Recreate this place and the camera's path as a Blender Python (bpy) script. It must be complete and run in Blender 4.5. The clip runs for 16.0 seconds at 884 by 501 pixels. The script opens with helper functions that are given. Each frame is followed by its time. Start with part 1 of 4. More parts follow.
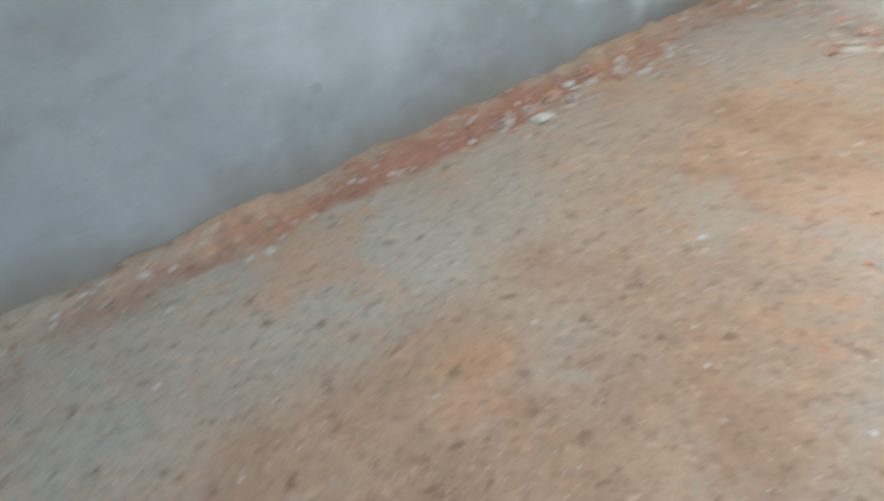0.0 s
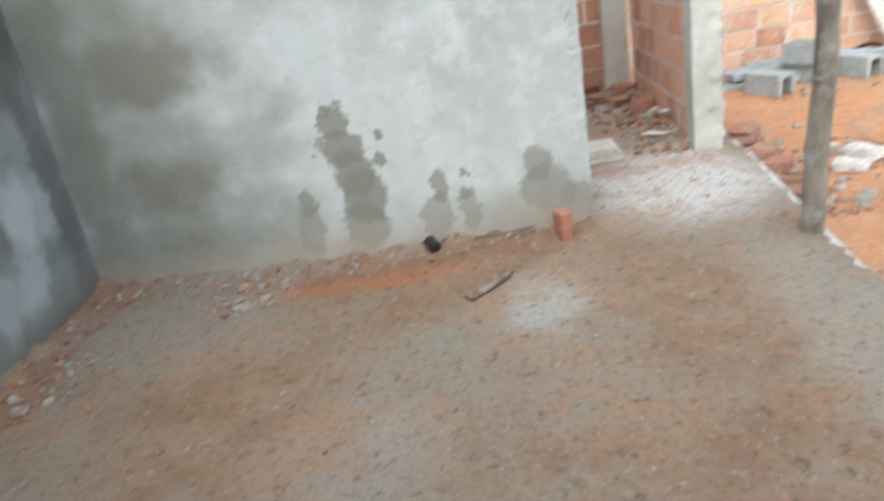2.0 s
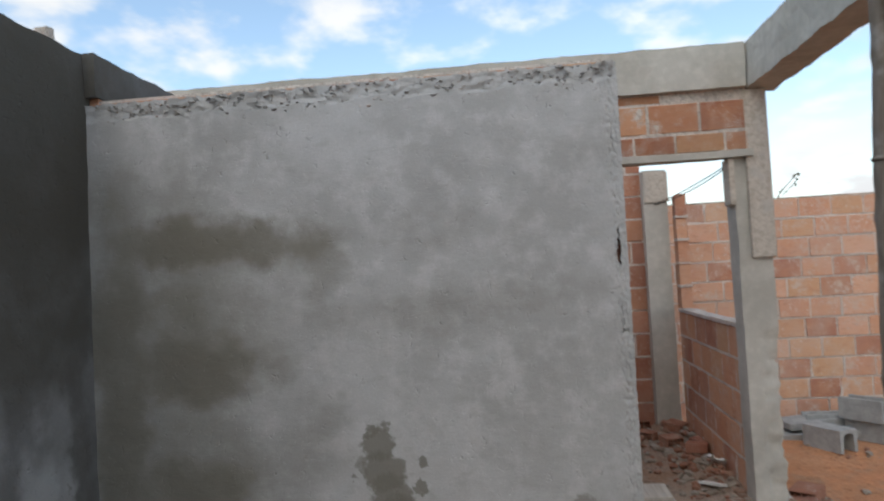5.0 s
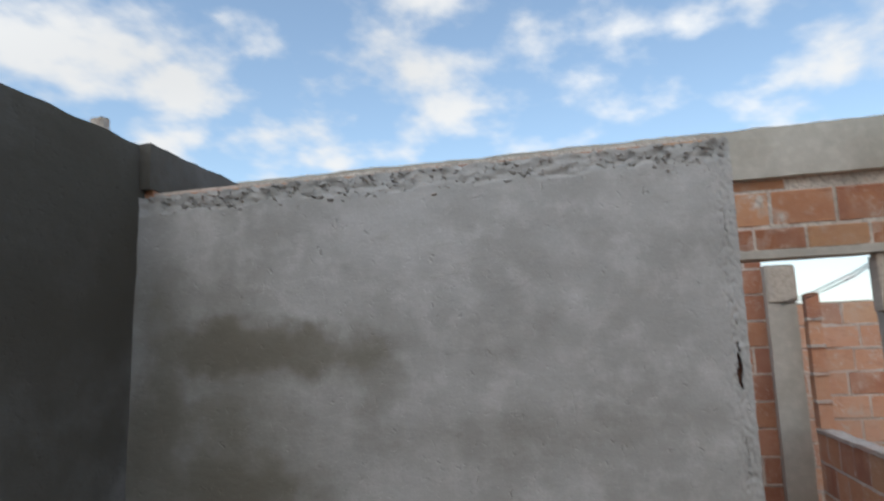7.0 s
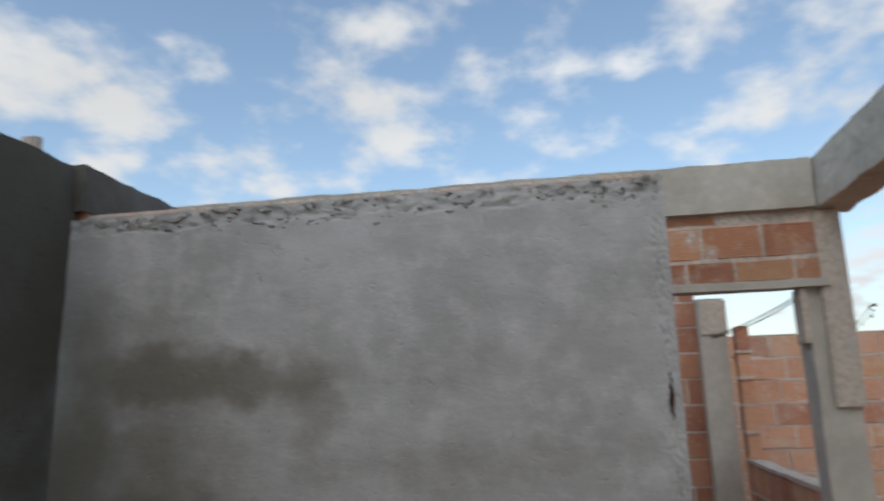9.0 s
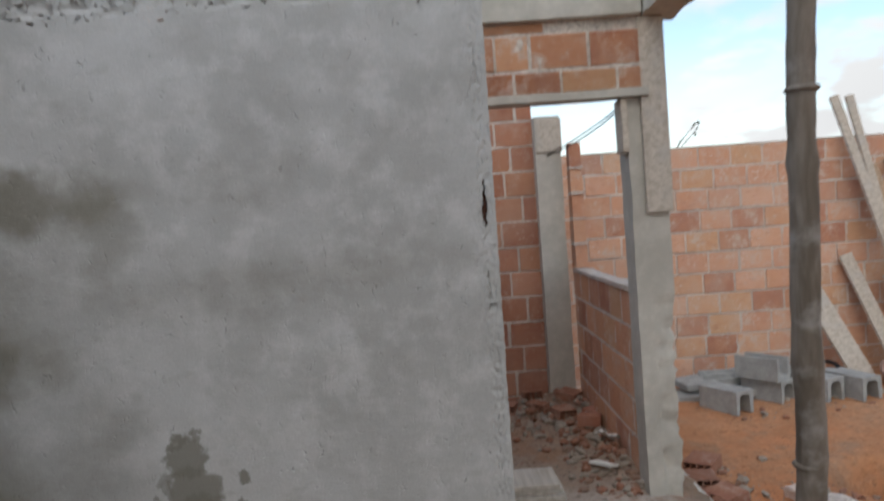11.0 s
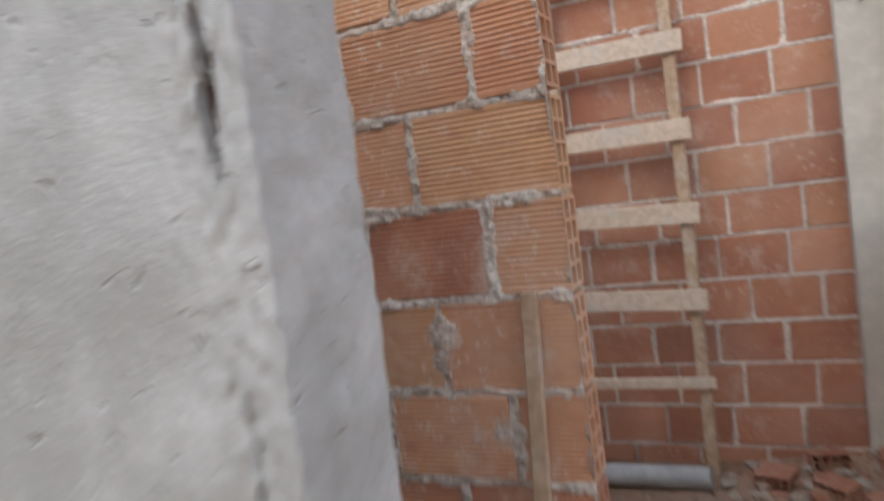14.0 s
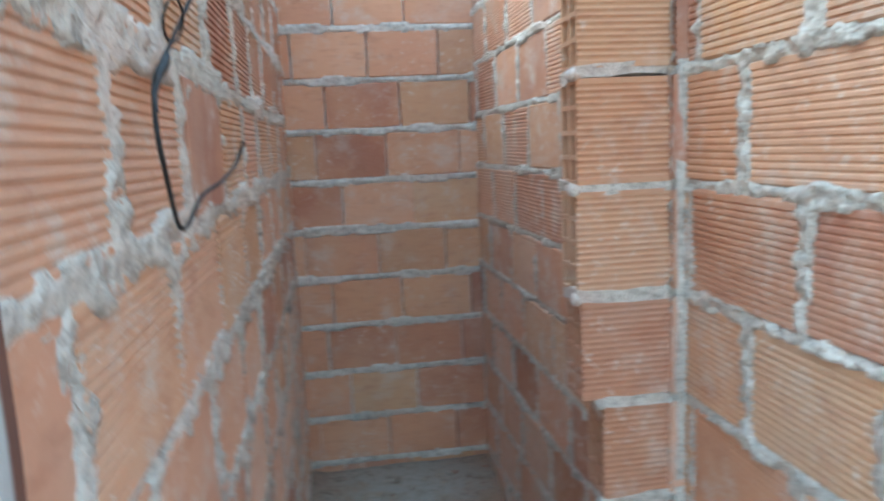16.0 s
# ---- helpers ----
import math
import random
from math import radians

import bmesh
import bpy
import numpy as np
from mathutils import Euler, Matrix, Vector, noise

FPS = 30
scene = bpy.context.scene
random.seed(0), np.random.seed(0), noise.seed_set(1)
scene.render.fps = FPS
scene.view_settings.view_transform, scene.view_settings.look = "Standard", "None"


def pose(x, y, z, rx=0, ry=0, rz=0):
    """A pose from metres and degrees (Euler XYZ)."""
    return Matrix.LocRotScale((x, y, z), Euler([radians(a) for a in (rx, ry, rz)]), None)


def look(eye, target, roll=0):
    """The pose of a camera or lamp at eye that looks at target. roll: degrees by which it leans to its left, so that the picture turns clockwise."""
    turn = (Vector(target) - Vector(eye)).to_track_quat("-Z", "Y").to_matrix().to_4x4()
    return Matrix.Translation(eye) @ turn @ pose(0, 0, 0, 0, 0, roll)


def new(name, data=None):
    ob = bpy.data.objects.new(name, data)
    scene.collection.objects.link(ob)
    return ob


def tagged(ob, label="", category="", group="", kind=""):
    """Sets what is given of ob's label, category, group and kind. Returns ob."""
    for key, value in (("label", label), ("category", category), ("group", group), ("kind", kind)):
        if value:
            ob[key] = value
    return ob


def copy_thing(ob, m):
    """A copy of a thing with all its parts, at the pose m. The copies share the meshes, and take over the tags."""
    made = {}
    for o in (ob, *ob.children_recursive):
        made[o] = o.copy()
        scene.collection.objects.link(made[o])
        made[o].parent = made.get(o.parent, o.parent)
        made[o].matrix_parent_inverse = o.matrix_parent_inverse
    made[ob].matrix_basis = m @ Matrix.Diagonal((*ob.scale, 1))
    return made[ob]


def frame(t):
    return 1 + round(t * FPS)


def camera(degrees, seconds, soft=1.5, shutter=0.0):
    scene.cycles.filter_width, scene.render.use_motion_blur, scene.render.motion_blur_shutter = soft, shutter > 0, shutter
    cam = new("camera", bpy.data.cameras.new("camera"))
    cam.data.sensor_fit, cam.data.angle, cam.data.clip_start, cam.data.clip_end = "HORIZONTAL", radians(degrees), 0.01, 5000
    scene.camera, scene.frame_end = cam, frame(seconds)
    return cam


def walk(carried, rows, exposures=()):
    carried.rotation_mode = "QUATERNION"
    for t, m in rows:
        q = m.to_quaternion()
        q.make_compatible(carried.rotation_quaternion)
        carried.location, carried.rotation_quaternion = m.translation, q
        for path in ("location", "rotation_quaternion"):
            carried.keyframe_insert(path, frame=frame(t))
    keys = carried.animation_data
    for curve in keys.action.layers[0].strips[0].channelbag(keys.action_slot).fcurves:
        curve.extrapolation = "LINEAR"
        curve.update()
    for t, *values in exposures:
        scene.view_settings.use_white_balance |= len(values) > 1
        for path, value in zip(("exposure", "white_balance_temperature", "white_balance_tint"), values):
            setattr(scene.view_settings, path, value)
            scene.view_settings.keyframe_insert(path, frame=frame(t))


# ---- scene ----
cam = camera(64.1, 16.0, 2.0, 0.5)
PATH = [
    (0, (-3.553, 0.451, 1.210), (-2.615, 1.814, 0.086), -8.4),
    (0.5, (-3.462, 0.487, 1.272), (-2.030, 1.517, 0.330), -7.3),
    (1, (-3.325, 0.497, 1.238), (-1.618, 1.163, 0.436), -10.8),
    (1.5, (-3.289, 0.474, 1.275), (-1.527, 0.899, 0.430), -12.1),
    (2, (-3.356, 0.465, 1.304), (-1.501, 0.640, 0.577), -9.7),
    (2.5, (-3.382, 0.480, 1.363), (-1.446, 0.365, 0.874), -7.9),
    (3, (-3.435, 0.511, 1.404), (-1.467, 0.300, 1.117), -6.2),
    (3.5, (-3.468, 0.512, 1.405), (-1.476, 0.384, 1.282), -5.9),
    (4, (-3.473, 0.525, 1.418), (-1.474, 0.487, 1.370), -5.1),
    (4.2, (-3.469, 0.517, 1.427), (-1.470, 0.534, 1.408), -4.7),
    (6.5, (-2.797, 0.492, 1.572), (-0.857, 0.918, 1.801), -1.6),
    (7, (-2.771, 0.428, 1.586), (-0.861, 0.916, 1.923), -1.7),
    (7.5, (-2.758, 0.448, 1.607), (-0.949, 1.228, 1.953), 0.9),
    (8, (-2.766, 0.487, 1.601), (-1.011, 1.379, 1.950), 1.9),
    (8.5, (-2.763, 0.439, 1.603), (-0.932, 1.131, 2.014), 0.6),
    (9, (-2.780, 0.417, 1.577), (-0.851, 0.744, 1.995), -1.6),
    (9.5, (-2.777, 0.357, 1.561), (-0.821, 0.475, 1.961), -3.3),
    (10, (-2.781, 0.345, 1.554), (-0.808, 0.336, 1.881), -4.1),
    (10.2, (-2.792, 0.326, 1.543), (-0.810, 0.280, 1.810), -4.2),
    (12.3, (-1.724, 0.026, 1.415), (0.204, 0.235, 0.928), -3.0),
    (12.5, (-1.570, -0.015, 1.405), (0.373, 0.228, 0.999), -0.5),
    (13, (-1.169, -0.099, 1.435), (0.781, 0.129, 1.054), -2.8),
    (13.2, (-1.005, -0.160, 1.439), (0.927, 0.141, 1.020), -4.4),
    (13.5, (-0.740, -0.255, 1.410), (1.132, 0.351, 1.031), -6.5),
    (13.8, (-0.578, -0.351, 1.439), (1.233, 0.470, 1.224), -6.9),
    (14, (-0.416, -0.346, 1.454), (1.378, 0.525, 1.299), -7.8),
    (14.2, (-0.246, -0.339, 1.448), (1.490, 0.652, 1.425), -7.0),
    (14.5, (-0.007, -0.294, 1.571), (1.450, 1.056, 1.337), -5.2),
    (14.7, (0.065, -0.294, 1.590), (1.211, 1.331, 1.373), -2.3),
    (15, (0.155, -0.311, 1.528), (0.738, 1.598, 1.410), 1.1),
    (15.3, (0.236, -0.333, 1.536), (0.520, 1.635, 1.324), 1.4),
    (15.5, (0.273, -0.341, 1.522), (0.528, 1.624, 1.256), 1.1),
    (15.6, (0.283, -0.342, 1.507), (0.580, 1.616, 1.227), 2.7),
    (15.8, (0.315, -0.374, 1.493), (0.698, 1.574, 1.222), 0.6),
    (16, (0.330, -0.361, 1.519), (0.609, 1.597, 1.222), -2.6),
]

EXPOSURES = [(0, 0.84, 6500, -2), (0.6, 0.45, 6150, -3), (1.6, 0.14, 6450, -1), (2.0, 0.1, 6350, -2), (3.0, -0.1, 6150, -3), (3.5, -0.5, 6400, 2), (4.2, -1.08, 6600, 6), (6.3, -1.55, 6650, 6), (7.0, -1.60, 6650, 6), (8.0, -1.76, 6700, 6), (9.0, -1.78, 6650, 6),
             (10.2, -1.98, 6650, 6), (12.3, -0.4, 6800, 7), (13.5, -0.4, 6800, 7), (14.1, -0.75, 6750, 8), (14.5, -0.8, 6600, 6), (15.0, -0.24, 6450, -4), (15.4, 0.24, 5700, -10),
             (16, 0.60, 5250, -14)]
walk(cam, [(t, look(eye, target, roll)) for t, eye, target, roll in PATH], EXPOSURES)

# ---- plan ----
PW_END, LEFT, PW_TOP = 0.0, 2.60, 2.43       # plastered wall: free end, left wall plane, top
PW_BACK = 0.138                                # its brick back
W2 = 0.975                                    # brick wall behind it
FAR = 3.05                                    # end wall of the far room
PAR = -0.805                                    # inner face of the parapet
COURSE = 0.205
GROUND = -0.25

# ---- world, sun ----
world = bpy.data.worlds.new("sky")
scene.world = world
world.use_nodes = True
wn, wl = world.node_tree.nodes, world.node_tree.links
wn.clear()


def wnode(kind, **values):
    n = wn.new(kind)
    for key, value in values.items():
        n.inputs[key].default_value = value
    return n


sky = wn.new("ShaderNodeTexSky")
sky.sky_type, sky.sun_disc = "NISHITA", False
sky.sun_elevation, sky.sun_rotation = radians(45), radians(-75)
sky.air_density, sky.dust_density, sky.ozone_density = 1.0, 1.2, 1.5
coord = wn.new("ShaderNodeTexCoord")
split = wn.new("ShaderNodeSeparateXYZ")
wl.new(coord.outputs["Generated"], split.inputs[0])
lift = wn.new("ShaderNodeMath")
lift.operation = "MAXIMUM"
lift.inputs[1].default_value = 0.02
wl.new(split.outputs["Z"], lift.inputs[0])
lift2 = wn.new("ShaderNodeMath")
lift2.operation = "ADD"
lift2.inputs[1].default_value = 0.30
wl.new(lift.outputs[0], lift2.inputs[0])
plane = wn.new("ShaderNodeVectorMath")
plane.operation = "DIVIDE"
both = wn.new("ShaderNodeCombineXYZ")
for k in range(3):
    wl.new(lift2.outputs[0], both.inputs[k])
wl.new(coord.outputs["Generated"], plane.inputs[0])
wl.new(both.outputs[0], plane.inputs[1])
shift = wn.new("ShaderNodeVectorMath")
shift.operation = "ADD"
shift.inputs[1].default_value = (5.3, 0.4, 0.0)
wl.new(plane.outputs[0], shift.inputs[0])
large = wnode("ShaderNodeTexNoise", Scale=0.9, Detail=2.0)
fine = wnode("ShaderNodeTexNoise", Scale=6.0, Detail=6.0, Roughness=0.5)
wl.new(shift.outputs[0], large.inputs["Vector"])
wl.new(shift.outputs[0], fine.inputs["Vector"])
mixn = wn.new("ShaderNodeMath")
mixn.operation = "MULTIPLY_ADD"
mixn.inputs[1].default_value = 0.75
wl.new(large.outputs["Fac"], mixn.inputs[0])
wl.new(fine.outputs["Fac"], mixn.inputs[2])
cover = wn.new("ShaderNodeMapRange")
cover.interpolation_type = "SMOOTHSTEP"
cover.inputs["From Min"].default_value, cover.inputs["From Max"].default_value = 0.76, 1.02
wl.new(mixn.outputs[0], cover.inputs["Value"])
shade = wn.new("ShaderNodeMapRange")
shade.inputs["From Min"].default_value, shade.inputs["From Max"].default_value = 0.35, 0.7
shade.inputs["To Min"].default_value, shade.inputs["To Max"].default_value = 1.0, 0.72
wl.new(large.outputs["Fac"], shade.inputs["Value"])
cloud = wn.new("ShaderNodeCombineColor")
for k, tint in enumerate((13.2, 13.4, 14.2)):
    mul = wn.new("ShaderNodeMath")
    mul.operation = "MULTIPLY"
    mul.inputs[1].default_value = tint
    wl.new(shade.outputs[0], mul.inputs[0])
    wl.new(mul.outputs[0], cloud.inputs[k])
haze = wn.new("ShaderNodeMapRange")
haze.inputs["From Min"].default_value, haze.inputs["From Max"].default_value = 0.0, 0.22
haze.inputs["To Min"].default_value, haze.inputs["To Max"].default_value = 0.75, 0.0
wl.new(split.outputs["Z"], haze.inputs["Value"])
cov2 = wn.new("ShaderNodeMath")
cov2.operation = "MAXIMUM"
wl.new(cover.outputs[0], cov2.inputs[0])
wl.new(haze.outputs[0], cov2.inputs[1])
blend = wn.new("ShaderNodeMix")
blend.data_type = "RGBA"
wl.new(cov2.outputs[0], blend.inputs["Factor"])
gain = wn.new("ShaderNodeVectorMath")
gain.operation = "MULTIPLY"
gain.inputs[1].default_value = (3.35, 3.25, 3.05)
wl.new(sky.outputs[0], gain.inputs[0])
wl.new(gain.outputs[0], blend.inputs["A"])
wl.new(cloud.outputs[0], blend.inputs["B"])
back = wnode("ShaderNodeBackground", Strength=0.22)
wl.new(blend.outputs["Result"], back.inputs["Color"])
wl.new(back.outputs[0], wn.new("ShaderNodeOutputWorld").inputs[0])

sun = new("sun", bpy.data.lights.new("sun", "SUN"))
sun.data.energy, sun.data.angle, sun.data.color = 0.8, radians(40), (1.0, 0.92, 0.82)
sun.matrix_world = look((-5, 1.4, 5.6), (0, 0, 0.4))


# ---- materials ----
class Nodes:
    """Short writing for node trees."""

    def __init__(self, name):
        self.mat = bpy.data.materials.new(name)
        self.mat.use_nodes = True
        self.n, self.l = self.mat.node_tree.nodes, self.mat.node_tree.links
        self.n.clear()
        self.out = self.n.new("ShaderNodeOutputMaterial")
        self.bsdf = self.n.new("ShaderNodeBsdfPrincipled")
        self.l.new(self.bsdf.outputs[0], self.out.inputs[0])
        self.geo = self.n.new("ShaderNodeNewGeometry")
        self.tc = self.n.new("ShaderNodeTexCoord")
        self.info = self.n.new("ShaderNodeObjectInfo")
        self.world = self.geo.outputs["Position"]
        self.local = self.tc.outputs["Object"]

    def put(self, socket, value):
        if hasattr(value, "is_linked"):
            self.l.new(value, socket)
        else:
            socket.default_value = value

    def math(self, op, a, b=0.0, c=0.0):
        m = self.n.new("ShaderNodeMath")
        m.operation = op
        for k, v in enumerate((a, b, c)):
            self.put(m.inputs[k], v)
        return m.outputs[0]

    def noise(self, scale, detail=3.0, rough=0.55, vec=None, out="Fac", distort=0.0):
        t = self.n.new("ShaderNodeTexNoise")
        t.inputs["Scale"].default_value, t.inputs["Detail"].default_value = scale, detail
        t.inputs["Roughness"].default_value, t.inputs["Distortion"].default_value = rough, distort
        self.l.new(vec or self.world, t.inputs["Vector"])
        return t.outputs[out]

    def ramp(self, value, lo, hi, a=0.0, b=1.0, smooth=True):
        m = self.n.new("ShaderNodeMapRange")
        m.interpolation_type = "SMOOTHSTEP" if smooth else "LINEAR"
        for key, v in (("Value", value), ("From Min", lo), ("From Max", hi), ("To Min", a), ("To Max", b)):
            self.put(m.inputs[key], v)
        return m.outputs[0]

    def mix(self, fac, a, b, mode="MIX"):
        m = self.n.new("ShaderNodeMix")
        m.data_type, m.blend_type = "RGBA", mode
        self.put(m.inputs["Factor"], fac)
        self.put(m.inputs["A"], a if hasattr(a, "is_linked") else (*a, 1.0))
        self.put(m.inputs["B"], b if hasattr(b, "is_linked") else (*b, 1.0))
        return m.outputs["Result"]

    def scaled(self, vec, s):
        m = self.n.new("ShaderNodeVectorMath")
        m.operation = "MULTIPLY"
        self.l.new(vec, m.inputs[0])
        m.inputs[1].default_value = s
        return m.outputs[0]

    def added(self, vec, other):
        m = self.n.new("ShaderNodeVectorMath")
        m.operation = "ADD"
        self.l.new(vec, m.inputs[0])
        self.put(m.inputs[1], other)
        return m.outputs[0]

    def xyz(self, vec):
        s = self.n.new("ShaderNodeSeparateXYZ")
        self.l.new(vec, s.inputs[0])
        return s.outputs

    def bump(self, height, strength, distance):
        b = self.n.new("ShaderNodeBump")
        b.inputs["Strength"].default_value, b.inputs["Distance"].default_value = strength, distance
        self.l.new(height, b.inputs["Height"])
        self.l.new(b.outputs[0], self.bsdf.inputs["Normal"])

    def done(self, colour, rough=0.9, metal=0.0, spec=0.25):
        self.put(self.bsdf.inputs["Base Color"], colour if hasattr(colour, "is_linked") else (*colour, 1.0))
        self.put(self.bsdf.inputs["Roughness"], rough)
        self.bsdf.inputs["Metallic"].default_value = metal
        self.bsdf.inputs["Specular IOR Level"].default_value = spec
        return self.mat


def blob(m, u, v, cu, cv, ru, rv, soft=0.35):
    """1 inside an ellipse on a wall, falling to 0 at its rim."""
    a = m.math("DIVIDE", m.math("SUBTRACT", u, cu), ru)
    b = m.math("DIVIDE", m.math("SUBTRACT", v, cv), rv)
    d = m.math("SQRT", m.math("ADD", m.math("MULTIPLY", a, a), m.math("MULTIPLY", b, b)))
    return m.ramp(d, 1.0 - soft, 1.0 + soft, 1.0, 0.0)


def mat_plaster(name, stains=(), damp_shade=(), tone=1.0, axis="Y", pale=()):
    """Cement render: pale grey, cloudy, trowelled, with wet marks and painted shade of given place and size."""
    m = Nodes(name)
    wob, wob2, wob3 = m.noise(5.0, 4.0, 0.6, out="Color"), m.noise(24.0, 4.0, 0.65, out="Color"), m.noise(2.2, 3.0, 0.6, out="Color")
    half = (-0.5, -0.5, -0.5)
    p = m.added(m.added(m.world, m.scaled(m.added(wob, half), (0.30, 0.30, 0.22))), m.scaled(m.added(wob3, half), (0.35, 0.35, 0.10)))
    q = m.added(m.added(m.world, m.scaled(m.added(wob, half), (0.10, 0.10, 0.10))), m.scaled(m.added(wob2, half), (0.11, 0.11, 0.11)))
    big, mid, grain = m.noise(1.3, 3.0), m.noise(6.0, 5.0, 0.65), m.noise(120.0, 3.0, 0.7)
    strokes = m.noise(1.0, 4.0, 0.6, vec=m.scaled(m.world, (7.0, 7.0, 16.0)))
    flecks = m.noise(1.0, 2.0, 0.5, vec=m.scaled(m.world, (42.0, 42.0, 30.0)), distort=1.2)
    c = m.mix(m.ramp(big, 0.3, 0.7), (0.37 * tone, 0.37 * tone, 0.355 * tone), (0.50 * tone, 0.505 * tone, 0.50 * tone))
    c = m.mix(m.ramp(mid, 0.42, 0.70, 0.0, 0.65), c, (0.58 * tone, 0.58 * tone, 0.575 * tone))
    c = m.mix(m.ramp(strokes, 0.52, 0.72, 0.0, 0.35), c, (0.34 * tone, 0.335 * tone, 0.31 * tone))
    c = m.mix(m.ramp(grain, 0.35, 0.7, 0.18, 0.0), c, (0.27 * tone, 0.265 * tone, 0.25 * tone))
    wide, near = m.xyz(p), m.xyz(q)
    broken = m.ramp(m.noise(3.2, 5.0, 0.65), 0.3, 0.6, 0.6, 1.0)
    for cu, cv, ru, rv, amount in damp_shade:
        c = m.mix(m.math("MULTIPLY", m.math("MULTIPLY", blob(m, wide[axis], wide["Z"], cu, cv, ru, rv, 0.55), amount), broken), c, (0.20 * tone, 0.188 * tone, 0.155 * tone))
    for cu, cv, ru, rv, amount in pale:
        c = m.mix(m.math("MULTIPLY", m.math("MULTIPLY", blob(m, wide[axis], wide["Z"], cu, cv, ru, rv, 0.5), amount), broken), c, (0.42, 0.425, 0.42))
    for cu, cv, ru, rv, amount in stains:
        c = m.mix(m.math("MULTIPLY", blob(m, near[axis], near["Z"], cu, cv, ru, rv, 0.16), amount), c, (0.20 * tone, 0.19 * tone, 0.16 * tone))
    c = m.mix(m.ramp(flecks, 0.70, 0.78, 0.0, 0.5), c, (0.20 * tone, 0.19 * tone, 0.17 * tone))
    foot = m.ramp(m.math("ADD", m.xyz(m.world)["Z"], m.math("MULTIPLY", m.noise(4.0, 4.0), -0.28)), -0.14, 0.10, 0.75, 0.0)
    c = m.mix(foot, c, (0.33 * tone, 0.255 * tone, 0.19 * tone))
    if stains:
        at = m.xyz(m.world)
        bare = m.math("MULTIPLY", m.ramp(at["X"], 0.016, 0.021), m.ramp(at["Y"], 0.014, 0.02))
        c = m.mix(m.math("MULTIPLY", bare, m.ramp(at["Z"], 2.30, 2.33, 1.0, 0.0)), c, (0.15, 0.075, 0.055))
    h = m.math("ADD", m.math("MULTIPLY", m.math("ADD", mid, strokes), 0.5), m.math("MULTIPLY", grain, 0.2))
    m.bump(m.math("SUBTRACT", h, m.ramp(flecks, 0.62, 0.78, 0.0, 0.5)), 0.6, 0.012)
    return m.done(c, 0.92)


def mat_brick(name, base, other, dust=0.35, variety=1.0):
    """Fired clay; each piece takes a tone of its own."""
    m = Nodes(name)
    r = m.info.outputs["Random"]
    vec = m.world
    c = m.mix(m.ramp(r, 0.0, 1.0, smooth=False), base, other)
    r2 = m.math("FRACT", m.math("MULTIPLY", r, 7.31))
    c = m.mix(m.ramp(r2, 0.55, 1.0, 0.0, 0.9), c, (0.32, 0.125, 0.085))
    r3 = m.math("FRACT", m.math("MULTIPLY", r, 23.7))
    c = m.mix(m.ramp(r3, 0.6, 1.0, 0.0, 0.7 * variety), c, (0.54, 0.34, 0.19))
    cloudy, streak, grain = m.noise(6.0, 4.0, 0.6, vec), m.noise(1.0, 4.0, 0.6, m.scaled(vec, (12.0, 12.0, 60.0))), m.noise(160.0, 2.0)
    c = m.mix(m.ramp(m.noise(11.0, 5.0, 0.65, m.scaled(vec, (1.0, 1.0, 2.2))), 0.5, 0.75, 0.0, 0.55), c, (0.34, 0.145, 0.085))
    c = m.mix(m.ramp(cloudy, 0.35, 0.7, 0.0, 0.1 + 0.35 * variety), c, (0.60, 0.32, 0.18))
    c = m.mix(m.ramp(streak, 0.5, 0.75, 0.0, 0.3), c, (0.36, 0.16, 0.10))
    smear = m.ramp(m.noise(7.0, 7.0, 0.75, vec), 0.50, 0.70, 0.0, dust)
    c = m.mix(smear, c, (0.58, 0.50, 0.43))
    c = m.mix(m.ramp(m.noise(2.2, 4.0, 0.6), 0.4, 0.7, 0.0, dust * 0.45), c, (0.54, 0.44, 0.36))
    splash = m.math("MULTIPLY", m.ramp(m.noise(38.0, 6.0, 0.8, vec), 0.55, 0.63), m.ramp(m.noise(4.0, 3.0), 0.46, 0.62, 0.0, min(1.0, dust * 1.1)))
    c = m.mix(splash, c, (0.68, 0.62, 0.55))
    c = m.mix(m.ramp(grain, 0.4, 0.7, 0.0, 0.05 + 0.13 * variety), c, (0.58, 0.36, 0.24))
    m.bump(m.math("ADD", m.math("MULTIPLY", streak, 0.6), m.math("MULTIPLY", grain, 0.4)), 0.4, 0.004)
    return m.done(c, 0.88)


def mat_mortar(name, a=(0.52, 0.475, 0.42), b=(0.72, 0.675, 0.61)):
    m = Nodes(name)
    c = m.mix(m.ramp(m.noise(6.0, 5.0, 0.65), 0.3, 0.7), a, b)
    c = m.mix(m.ramp(m.noise(60.0, 4.0, 0.7), 0.36, 0.56, 0.6, 0.0), c, (0.25, 0.215, 0.18))
    c = m.mix(m.ramp(m.noise(3.0, 3.0), 0.5, 0.7, 0.0, 0.6), c, (0.64, 0.50, 0.43))
    c = m.mix(m.ramp(m.noise(14.0, 4.0, 0.7), 0.58, 0.7, 0.0, 0.4), c, (0.48, 0.29, 0.20))
    lumps = m.math("ADD", m.noise(38.0, 3.0, 0.6), m.math("MULTIPLY", m.noise(150.0, 3.0, 0.7), 0.5))
    m.bump(lumps, 0.9, 0.012)
    return m.done(c, 0.95)


